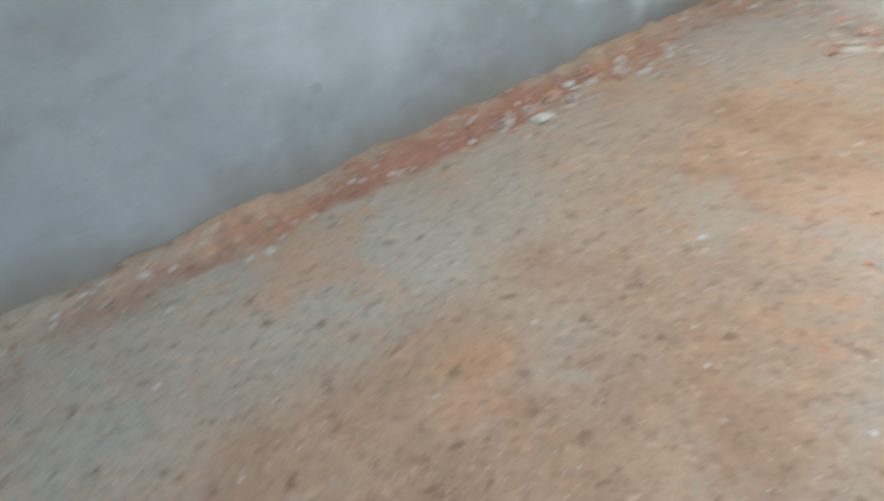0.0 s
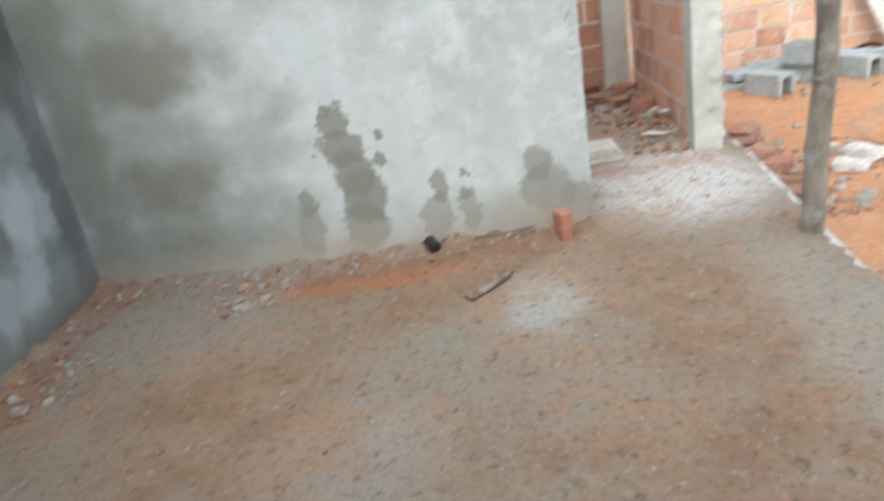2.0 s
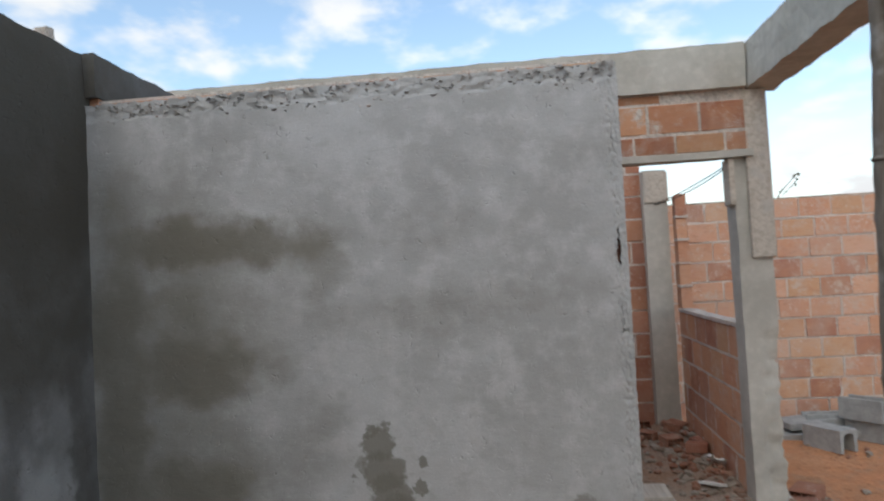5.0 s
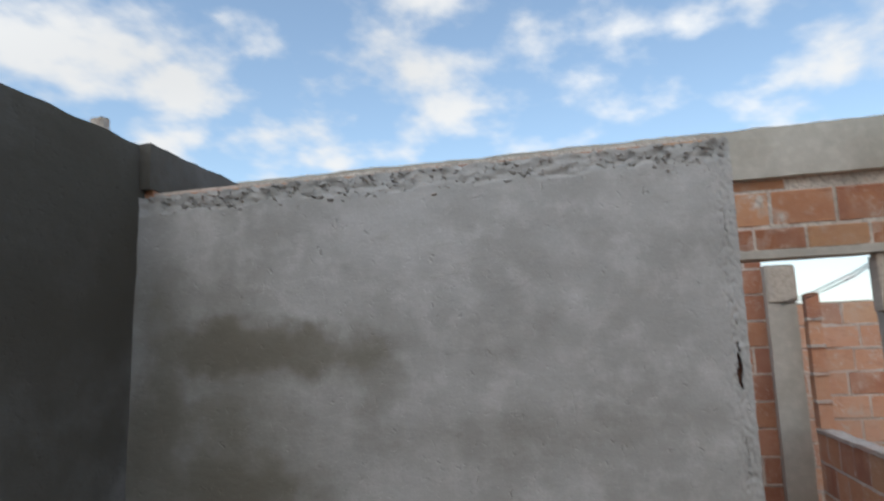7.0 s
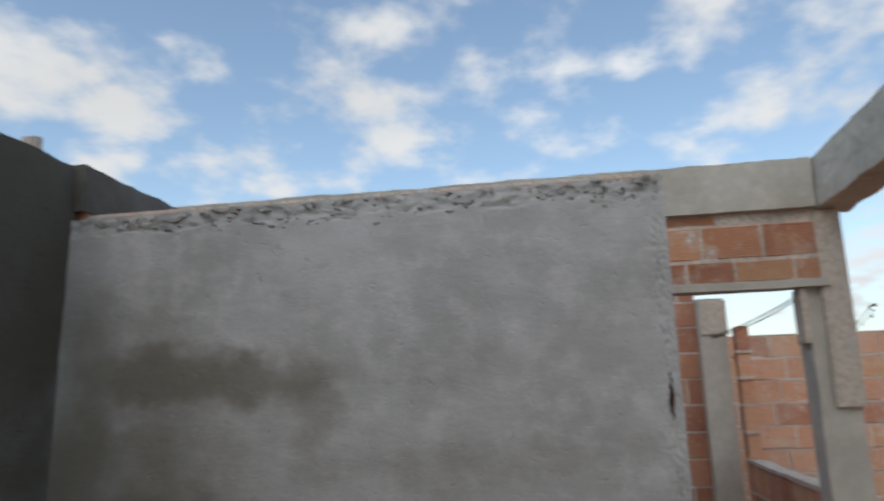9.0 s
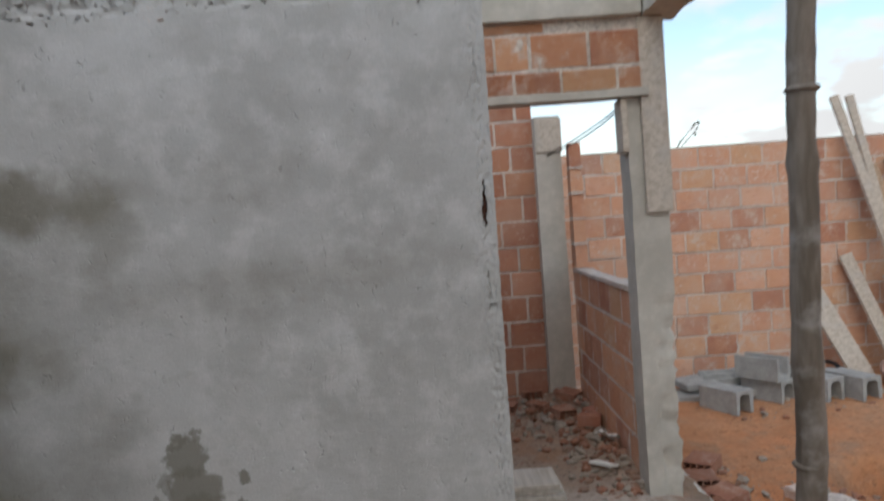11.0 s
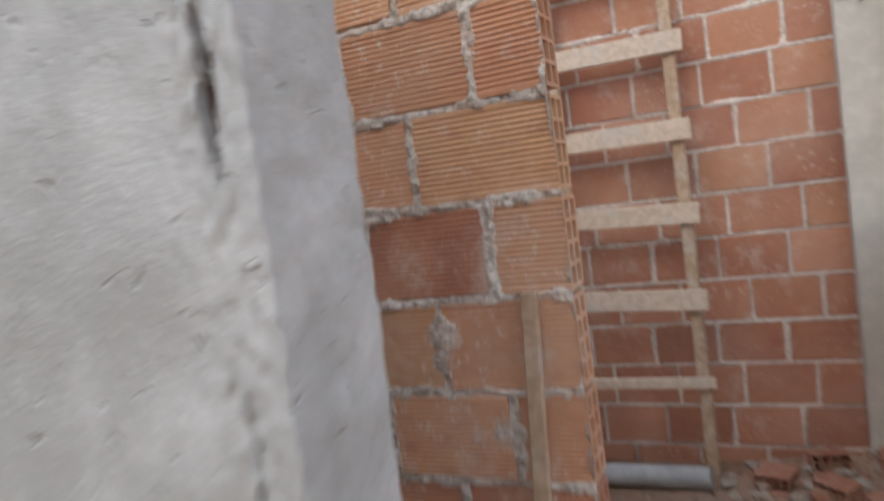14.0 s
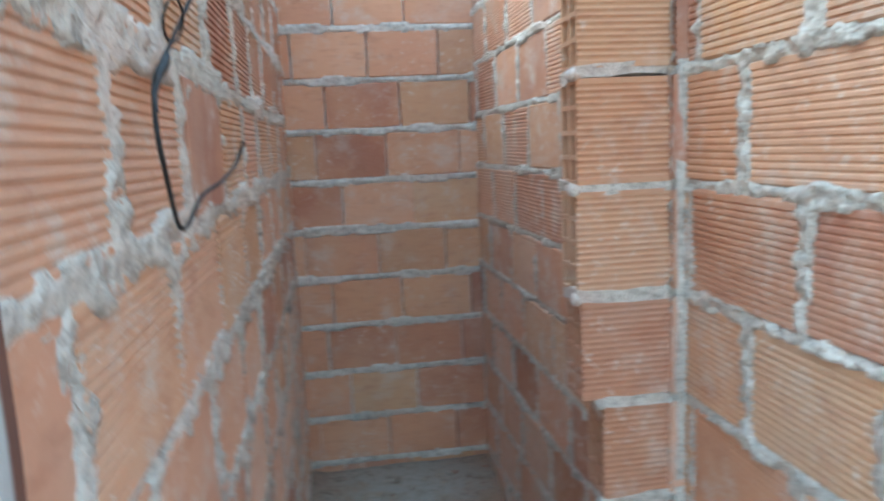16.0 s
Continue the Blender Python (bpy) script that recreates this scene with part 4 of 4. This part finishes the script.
# prop under the cross beam: a rough pole with rings of bark and bands
prop_pole = thing("prop_pole", "dark rough wooden pole propping the concrete beam", "prop")
foot, head = Vector((-0.385, -0.885, -0.005)), Vector((-0.445, -0.935, 2.488))
pts, radii = [], []
for k in range(61):
    t = k / 60
    p = foot.lerp(head, t) + Vector((0.012 * noise.noise(Vector((t * 5, 0, 0))), 0.012 * noise.noise(Vector((t * 5, 4, 0))), 0))
    knot = 0.010 if k % 15 == 9 else 0.0
    pts.append(p)
    radii.append(0.047 - 0.007 * t + knot * 0.5 + 0.004 * noise.noise(Vector((t * 30, 8, 0))))
bm = bmesh.new()
tube(bm, pts, radii, 12)
part("pole", bm, POLE, prop_pole, "", True)
for t in (0.27, 0.74):
    c = foot.lerp(head, t)
    bm = bmesh.new()
    tube(bm, [c + Vector((0, 0, dz)) for dz in (-0.010, -0.004, 0.004, 0.010)], [0.044, 0.051, 0.051, 0.044], 12)
    part("knot_ring", bm, POLE, prop_pole, "", True)

# ladder of nailed boards against the far wall
ladder = thing("ladder", "home-made wooden ladder of nailed boards leaning on the brick wall", "ladder")
for y in (0.03, 0.57):
    bm = bmesh.new()
    board(bm, (2.86, y, 0.0), (2.995, y + 0.02, 2.55), 0.055, 0.035, (0.05, 1, 0))
    part("rail", bm, WOOD_WARM, ladder)
for k, z in enumerate((0.46, 0.845, 1.225, 1.61, 1.99, 2.37)):
    x = 2.86 + 0.135 * z / 2.55 - 0.032
    bm = bmesh.new()
    low, high = (-0.02, 0.62) if k != 4 else (-0.02, 0.73)
    board(bm, (x, low, z - 0.01 * (k % 2)), (x, high, z + 0.012 * (k % 3)), 0.095 if k else 0.05, 0.022, (0.05, 0, 1))
    part("rung", bm, WOOD_PALE, ladder)

# boards on the floor of the far room
for k in range(3):
    z = floor_z(1.25, -0.3) + 0.018 + 0.030 * k
    one = thing("plank", "grey sawn plank lying in a low stack on the floor", "plank", None, "stack of planks")
    bm = bmesh.new()
    board(bm, (1.245 + 0.02 * (k % 2), -0.375 + 0.015 * k, z), (1.26 - 0.02 * (k % 2), 1.35 - 0.05 * k, z), 0.30 - 0.015 * (k % 3), 0.028, (1, 0, 0))
    part("board", bm, WOOD, one)

batten = thing("batten", "slim bare wooden batten leaning on the brick wall", "batten")
bm = bmesh.new()
board(bm, (0.875, 0.185, 0.0), (0.941, 0.13, 1.235), 0.034, 0.02, (0, 1, 0))
part("strip", bm, WOOD_WARM, batten)

# cable hanging on the back of the plastered wall
cable_loop = thing("cable_loop", "loop of thin black cable hanging on the brick wall", "cable")
bm = bmesh.new()
tube(bm, smooth_line([(0.170, 0.62, 1.74), (0.166, 0.54, 1.69), (0.160, 0.45, 1.632), (0.163, 0.365, 1.592), (0.172, 0.315, 1.545), (0.172, 0.335, 1.498), (0.165, 0.395, 1.450), (0.168, 0.425, 1.446), (0.172, 0.50, 1.472), (0.180, 0.60, 1.484), (0.19, 0.67, 1.505), (0.20, 0.70, 1.535)]), 0.0026, 6)
part("cable", bm, RUBBER, cable_loop, "", True)
bm = bmesh.new()
tube(bm, smooth_line([(0.163, 0.43, 1.622), (0.166, 0.365, 1.592), (0.171, 0.325, 1.56)]), [0.0035 + 0.0025 * math.sin(k * 0.37) for k in range(17)], 6)
part("twist", bm, RUBBER, cable_loop, "", True)
bm = bmesh.new()
tube(bm, smooth_line([(0.165 + 0.006 * math.sin(a), 0.47 + 0.045 * math.cos(a), 1.665 + 0.022 * math.sin(a)) for a in [k * 0.8 for k in range(9)]], 4), 0.0016, 6)
part("loop", bm, RUBBER, cable_loop, "", True)

# grey pipe at the ladder's foot
pipe = thing("pipe", "length of grey plastic pipe lying at the ladder's foot", "pipe")
bm = bmesh.new()
tube(bm, [(2.74, 0.03, floor_z(2.74, 0.03) + 0.05), (2.75, 0.4, floor_z(2.75, 0.4) + 0.055), (2.76, 0.90, floor_z(2.76, 0.9) + 0.055)], 0.05, 14)
part("tube", bm, BLOCKS, pipe, "", True)

# electric wires slung behind the doorway
for k in range(2):
    wire = thing("wire", "thin black electric wire slung between two columns", "wire", None, "slung wires")
    bm = bmesh.new()
    tube(bm, smooth_line([(2.925, -0.70, 2.005 - 0.012 * k), (2.3, -0.76, 2.022 - 0.022 * k), (1.6, -0.80, 2.052 - 0.022 * k), (1.14, -0.825, 2.086 - 0.01 * k)]), 0.004, 6)
    part("strand", bm, RUBBER, wire, "", True)
# small things at the foot of the plastered wall
red_brick = thing("brick_piece", "broken piece of red clay brick standing on end", "brick", pose(-0.115, 0.165, floor_z(-0.115, 0.165) - 0.004, 0, 0, 20))
bm = bmesh.new()
box(bm, -0.04, 0.04, -0.032, 0.032, 0.0, 0.135, 0.004, 0.012, 3)
part("piece", bm, BRICK_OLD, red_brick)
ball = thing("pipe_end", "short black plastic pipe end on the floor by the wall", "pipe", pose(-0.075, 0.815, floor_z(-0.075, 0.815) + 0.03, 0, 80, 25))
bm = bmesh.new()
tube(bm, [(0, 0, -0.04), (0, 0, -0.035), (0, 0, 0.035), (0, 0, 0.04)], [0.024, 0.031, 0.031, 0.024], 16)
part("tube", bm, RUBBER, ball, "", True)
stick = thing("wood_scrap", "splintered scrap of brown wood on the floor", "wood scrap")
bm = bmesh.new()
board(bm, (-0.66, 0.64, floor_z(-0.66, 0.64) + 0.012), (-0.46, 0.455, floor_z(-0.46, 0.455) + 0.03), 0.05, 0.018, (1, 1, 0.2))
part("scrap", bm, WOOD_BROWN, stick)
strip = thing("thin_rod", "thin grey rod lying along the foot of the wall", "rod")
bm = bmesh.new()
tube(bm, smooth_line([(-0.03, 0.60, 0.045), (-0.035, 0.45, 0.05), (-0.03, 0.30, 0.06)]), 0.007, 6)
part("rod", bm, WOOD_DARK, strip)

# lumps left on top of the left wall
for x, w in ((-1.12, 0.085), (-0.22, 0.055), (-2.0, 0.05)):
    lump = thing("mortar_lump", "lump of hardened mortar stuck on top of the wall", "lump", pose(x, LEFT + 0.05, 2.70), "lumps on the wall top")
    bm = bmesh.new()
    box(bm, -w / 2, w / 2, -0.04, 0.04, -0.01, 0.055, 0.008, 0.012, 2)
    part("lump", bm, MORTAR, lump)

# channel blocks stacked outside
def channel(bm, length=0.39, width=0.19, height=0.19, wall=0.03):
    outline = [(-width / 2, 0), (width / 2, 0), (width / 2, height), (width / 2 - wall, height), (width / 2 - wall * 1.3, wall * 1.6), (width / 2 - wall * 2.2, wall), (-width / 2 + wall * 2.2, wall),
               (-width / 2 + wall * 1.3, wall * 1.6), (-width / 2 + wall, height), (-width / 2, height)]
    a = [bm.verts.new((-length / 2, y, z)) for y, z in outline]
    b = [bm.verts.new((length / 2, y, z)) for y, z in outline]
    n = len(outline)
    for k in range(n):
        bm.faces.new((a[k], b[k], b[(k + 1) % n], a[(k + 1) % n]))
    bm.faces.new(list(reversed(a)))
    bm.faces.new(b)
    bmesh.ops.recalc_face_normals(bm, faces=bm.faces[:])


block = thing("channel_block", "grey concrete channel block stacked on the soil", "block", None, "channel blocks")
bm = bmesh.new()
channel(bm)
part("shell", bm, BLOCKS, block)
spots = [(3.22, -2.10, 0.19, 180, 0, 26), (3.42, -2.55, 0.19, 180, 0, 30), (3.40, -2.50, 0.192, 0, 0, 34), (3.28, -2.89, 0.19, 180, 0, 22), (3.56, -3.01, 0.19, 180, 0, 40),
         (3.72, -2.29, 0.0, 0, 0, 85), (3.74, -2.71, 0.19, 180, 0, 20), (3.22, -3.17, 0.19, 180, 0, 15)]
for k, (x, y, dz, rx, ry, rz) in enumerate(spots):
    m = pose(x, y, ground_height(x, y) + dz - 0.006, rx, ry, rz)
    if k == 0:
        block.matrix_world = m
    else:
        copy_thing(block, m)
for k, (x, y, rz) in enumerate(((3.62, -2.10, 82), (3.74, -2.38, 96))):
    slab_piece = thing("concrete_plate", "flat dark grey concrete plate lying by the wall", "plate", pose(x, y, ground_height(x, y) + 0.10 * k, 0, 4, rz), "concrete plates")
    bm = bmesh.new()
    box(bm, -0.5, 0.5, -0.16, 0.16, 0.0, 0.06, 0.006, 0.004, 2)
    part("plate", bm, BLOCKS, slab_piece)

# boards leaning on the boundary wall
LEAN = [  # foot x, y; top x, y, z; width; thickness; material
    (3.70, -3.60, 4.03, -3.22, 0.80, 0.20, 0.03, WOOD, "pale wide board leaning low on the boundary wall"),
    (3.74, -3.98, 4.04, -3.64, 0.97, 0.13, 0.03, WOOD, "pale narrow board leaning on the boundary wall"),
    (3.66, -4.25, 3.92, -4.06, 0.72, 0.24, 0.03, WOOD, "pale wide board leaning on the boundary wall"),
    (3.62, -4.18, 4.02, -3.60, 2.46, 0.085, 0.04, WOOD, "tall grey board standing above the boundary wall"),
    (3.66, -4.13, 4.03, -3.75, 2.46, 0.075, 0.04, WOOD, "tall grey board standing above the boundary wall"),
    (3.62, -4.42, 4.02, -3.92, 1.80, 0.085, 0.045, WOOD_WARM, "brown wooden beam leaning on the boundary wall"),
    (3.70, -4.64, 4.03, -4.08, 1.85, 0.07, 0.04, WOOD_WARM, "slim brown batten leaning on the boundary wall"),
    (3.60, -4.57, 4.00, -4.25, 1.12, 0.15, 0.03, WOOD_DARK, "dark stained board leaning on the boundary wall"),
    (3.72, -4.81, 4.03, -4.38, 1.2, 0.12, 0.03, WOOD_DARK, "dark stained board leaning on the boundary wall"),
]
for fx, fy, tx, ty, tz, w, t, mat, label in LEAN:
    one = thing("leaning_board", label, "board", None, "boards on the boundary wall")
    bm = bmesh.new()
    board(bm, (fx, fy, ground_height(fx, fy) - 0.01), (tx, ty, tz), w, t, (0, 1, 0))
    part("board", bm, mat, one)
cleat = thing("cleat", "short board resting on the head of a leaning board", "board")
bm = bmesh.new()
board(bm, (3.90, -3.94, 0.735), (3.90, -4.39, 0.70), 0.14, 0.03, (1, 0, 0.1))
part("board", bm, WOOD, cleat)

# crumpled sack and a black hose
sack = thing("sack", "crumpled dusty pink cement sack on the soil", "sack", pose(3.55, -3.87, ground_height(3.55, -3.87)))
bm = bmesh.new()
bmesh.ops.create_icosphere(bm, subdivisions=4, radius=1.0)
for v in bm.verts:
    v.co = Vector((v.co.x * 0.17, v.co.y * 0.22, max(0.0, v.co.z * 0.22 + 0.10))) + noise.noise_vector(v.co * 2.4) * 0.05 + noise.noise_vector(v.co * 7.0) * 0.012
SACK = mat_plain("sack_paper", (0.36, 0.22, 0.18), (0.48, 0.33, 0.28), 0.8)
part("bag", bm, SACK, sack, "", True)
hose = thing("hose", "curl of black plastic hose on the soil", "hose")
bm = bmesh.new()
tube(bm, smooth_line([(3.75 + 0.2 * math.cos(a), -3.10 + 0.25 * math.sin(a), ground_height(3.75, -3.1) + 0.1 + 0.08 * math.sin(a * 1.5)) for a in [k * 0.6 for k in range(11)]]), 0.018, 8)
part("pipe", bm, RUBBER, hose, "", True)

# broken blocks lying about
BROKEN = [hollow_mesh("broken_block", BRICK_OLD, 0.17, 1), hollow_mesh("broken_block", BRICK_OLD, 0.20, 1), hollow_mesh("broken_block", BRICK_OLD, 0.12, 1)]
heap_spots = [(2.52, -0.68, 0.0, 88, 6, 205), (2.24, -0.77, 0.0, 84, 0, 250), (2.74, -0.50, 0.01, 90, -6, 190), (2.70, -0.30, 0.0, 90, 5, 160), (2.80, -0.76, 0.02, 92, 8, 230),
              (2.50, -0.50, 0.0, 88, 4, 140), (2.44, -0.89, 0.01, 90, 5, 215)]
for k, (x, y, dz, rx, ry, rz) in enumerate(heap_spots):
    bit = thing("broken_brick", "broken hollow clay brick lying in the rubble", "brick", pose(x, y, floor_z(x, y) + dz - 0.012, rx, ry, rz) @ Matrix.Scale(0.76, 4), "broken bricks in the far room")
    ob = new("body", BROKEN[k % 3])
    ob.parent = bit
outside = [(1.30, -1.16, 0.0, 90, 3, 15), (1.55, -1.27, 0.0, 90, -5, 200), (1.42, -1.42, 0.0, 88, 8, 110), (1.12, -1.31, 0.0, 92, 5, 60), (0.85, -1.22, 0.0, 90, 6, 330), (0.55, -1.19, 0.0, 90, 0, 20),
           (1.75, -1.42, 0.0, 90, 0, 170), (1.0, -1.49, 0.0, 90, 6, 245), (1.36, -1.19, 0.088, 90, -3, 190), (2.0, -1.53, 0.0, 90, 6, 140)]
for k, (x, y, dz, rx, ry, rz) in enumerate(outside):
    bit = thing("broken_brick", "broken hollow clay brick lying on the soil", "brick", pose(x, y, ground_height(x, y) + dz, rx, ry, rz), "broken bricks outside")
    ob = new("body", BROKEN[(k + 1) % 3])
    ob.parent = bit
for x, y, w, d, rz in ((1.22, -1.91, 0.30, 0.22, 20), (1.02, -1.75, 0.20, 0.16, 60), (1.45, -1.79, 0.16, 0.10, 10)):
    chunk = thing("concrete_chunk", "broken pale concrete chunk beside the pit", "chunk", pose(x, y, ground_height(x, y) + 0.0, 5, 6, rz), "chunks by the pit")
    bm = bmesh.new()
    box(bm, -w / 2, w / 2, -d / 2, d / 2, -0.02, 0.06, 0.012, 0.02, 3)
    part("chunk", bm, MORTAR_PINK, chunk)

paper = thing("paper_scrap", "crumpled scrap of white paper on the rubble", "paper", pose(1.70, -0.745, floor_z(1.7, -0.745) + 0.03, 30, 10, 20))
bm = bmesh.new()
bmesh.ops.create_grid(bm, x_segments=10, y_segments=10, size=0.06)
for v in bm.verts:
    v.co += noise.noise_vector(v.co * 28.0) * 0.03 + Vector((0, 0, 0.012))
bmesh.ops.solidify(bm, geom=bm.faces[:], thickness=0.0015)
part("sheet", bm, PAPER, paper)
tile = thing("plaster_scrap", "pale flat scrap of plasterboard on the rubble", "scrap", pose(1.45, -0.66, floor_z(1.45, -0.66) + 0.015, 8, 5, 35))
bm = bmesh.new()
box(bm, -0.09, 0.09, -0.035, 0.035, 0.0, 0.018, 0.003, 0.006, 2)
part("flake", bm, PAPER, tile)

# dry twigs over the boundary wall
twigs = thing("dry_shrub", "bare dry shrub showing above the boundary wall", "shrub")
rng = random.Random(4)
bm = bmesh.new()
tube(bm, [(4.75, -2.25, GROUND), (4.72, -2.23, 0.9), (4.7, -2.20, 1.85)], [0.02, 0.014, 0.006], 7)
part("stem", bm, WOOD_DARK, twigs)
leaves = bmesh.new()
for k in range(16):
    a = Vector((4.7, -2.2, rng.uniform(1.3, 1.9)))
    d = Vector((rng.uniform(-0.2, 0.2), rng.uniform(-0.5, 0.35), rng.uniform(0.15, 0.5)))
    bm = bmesh.new()
    tube(bm, smooth_line([a, a + d * 0.5 + Vector((0, 0, 0.05)), a + d]), 0.0035, 5)
    part("branch", bm, WOOD_DARK, twigs)
    for j in range(7):
        c = a + d * rng.uniform(0.4, 1.0)
        s = [Vector((rng.uniform(-1, 1), rng.uniform(-1, 1), rng.uniform(-1, 1))) * 0.025 for _ in range(2)]
        leaves.faces.new([leaves.verts.new(c), leaves.verts.new(c + s[0]), leaves.verts.new(c + s[0] + s[1]), leaves.verts.new(c + s[1])])
part("foliage", leaves, LEAF, twigs)


# ---- rubble and crumbs ----
def mat_rubble():
    m = Nodes("rubble")
    r = m.geo.outputs["Random Per Island"]
    c = m.mix(m.ramp(r, 0.40, 0.52), (0.30, 0.26, 0.215), (0.26, 0.115, 0.07))
    c = m.mix(m.ramp(m.math("FRACT", m.math("MULTIPLY", r, 5.7)), 0.6, 1.0, 0.0, 0.7), c, (0.21, 0.16, 0.12))
    c = m.mix(m.ramp(m.noise(60.0, 3.0), 0.4, 0.7, 0.0, 0.3), c, (0.42, 0.37, 0.32))
    m.bump(m.noise(90.0, 3.0), 0.5, 0.004)
    return m.done(c, 0.95)


RUBBLE = mat_rubble()
ICO = bmesh.new()
bmesh.ops.create_icosphere(ICO, subdivisions=1, radius=1.0)
ICO_V = np.array([v.co[:] for v in ICO.verts])
ICO.verts.ensure_lookup_table()
ICO_F = np.array([[v.index for v in f.verts] for f in ICO.faces])
ICO.free()


def rubble(name, label, places, sizes, seed):
    rng = np.random.RandomState(seed)
    verts, faces = [], []
    for k, ((x, y, z), s) in enumerate(zip(places, sizes)):
        shape = ICO_V * (0.65 + 0.7 * rng.rand(len(ICO_V), 1)) * (np.array([1.0, 0.8, 0.55]) * (0.7 + 0.6 * rng.rand(3))) * s
        a = rng.rand() * 6.28
        rot = np.array([[math.cos(a), -math.sin(a), 0], [math.sin(a), math.cos(a), 0], [0, 0, 1]])
        verts.append(shape @ rot.T + np.array([x, y, z + s * 0.25]))
        faces.append(ICO_F + len(ICO_V) * k)
    data = bpy.data.meshes.new(name)
    data.from_pydata(np.concatenate(verts).tolist(), [], np.concatenate(faces).tolist())
    data.materials.append(RUBBLE)
    ob = new(name, data)
    tagged(ob, label, "rubble", "", "stuff")
    return ob


rng = np.random.RandomState(12)


def spread(n, fx, fy, size_low, size_high, height):
    places, sizes = [], []
    for _ in range(n):
        x, y = fx(), fy()
        places.append((x, y, height(x, y)))
        sizes.append(size_low + (size_high - size_low) * rng.rand() ** 3)
    return places, sizes


p1, s1 = spread(320, lambda: -abs(rng.normal(0.0, 0.11)) - 0.01, lambda: rng.uniform(0.05, 2.5), 0.004, 0.022, floor_z)
p2, s2 = spread(70, lambda: rng.normal(-0.30, 0.10), lambda: rng.normal(1.74, 0.11), 0.008, 0.034, floor_z)
rubble("rubble", "crumbs of mortar and clay along the plastered wall's foot", p1 + p2, s1 + s2, 1)
p1, s1 = spread(560, lambda: rng.uniform(-4.2, -0.1), lambda: 2.57 - abs(rng.normal(0.0, 0.12)), 0.003, 0.018, floor_z)
p2, s2 = spread(150, lambda: rng.uniform(-1.9, -0.7), lambda: 2.47 - abs(rng.normal(0.0, 0.10)), 0.008, 0.035, floor_z)
rubble("rubble", "brick crumbs and mortar bits along the dark wall's foot", p1 + p2, s1 + s2, 2)
p1, s1 = spread(3600, lambda: rng.uniform(-4.5, 0.9), lambda: rng.uniform(-0.75, 2.4), 0.0015, 0.008, floor_z)
p2, s2 = spread(60, lambda: rng.uniform(-2.6, 0.3), lambda: rng.uniform(-0.7, 1.9), 0.006, 0.018, floor_z)
rubble("grit", "loose grit scattered over the dusty floor", p1 + p2, s1 + s2, 3)
p1, s1 = spread(620, lambda: rng.uniform(1.05, 2.9), lambda: -0.80 + abs(rng.normal(0.0, 0.17)), 0.006, 0.045, floor_z)
p2, s2 = spread(520, lambda: rng.normal(2.6, 0.28), lambda: rng.normal(-0.45, 0.28), 0.006, 0.045, floor_z)
keep = [k for k, p in enumerate(p2) if p[0] < 3.0 and p[1] > -0.8]
rubble("rubble", "heap of broken mortar and brick in the far room", p1 + [p2[k] for k in keep], s1 + [s2[k] for k in keep], 4)
p1, s1 = spread(420, lambda: rng.uniform(0.3, 2.2), lambda: -1.22 - abs(rng.normal(0.0, 0.25)), 0.006, 0.05, ground_height)
p2, s2 = spread(260, lambda: rng.uniform(2.9, 3.95), lambda: rng.uniform(-4.7, -1.85), 0.008, 0.05, ground_height)
p3, s3 = spread(160, lambda: rng.normal(1.25, 0.25), lambda: rng.normal(-1.88, 0.22), 0.006, 0.04, ground_height)
rubble("rubble", "stones and brick bits strewn on the orange soil", p1 + p2 + p3, s1 + s2 + s3, 5)
p1, s1 = spread(200, lambda: rng.uniform(0.15, 1.0), lambda: rng.uniform(-0.9, -0.05), 0.003, 0.014, floor_z)
p2, s2 = spread(200, lambda: rng.uniform(0.15, 0.88), lambda: rng.uniform(0.0, 2.5), 0.004, 0.02, floor_z)
rubble("grit", "loose crumbs on the doorway floor", p1 + p2, s1 + s2, 6)
PLASTER_RAW = mat_mortar("raw_render", (0.33, 0.325, 0.31), (0.50, 0.495, 0.48))
p1, s1 = spread(1100, lambda: rng.uniform(-0.002, 0.016), lambda: rng.uniform(0.02, 2.55), 0.003, 0.014, lambda x, y: 2.305 + 0.12 * rng.rand() ** 0.6)
crumbs = rubble("render_crumbs", "crumbly broken upper edge of the cement render", p1, s1, 7)
crumbs.data.materials[0] = PLASTER_RAW
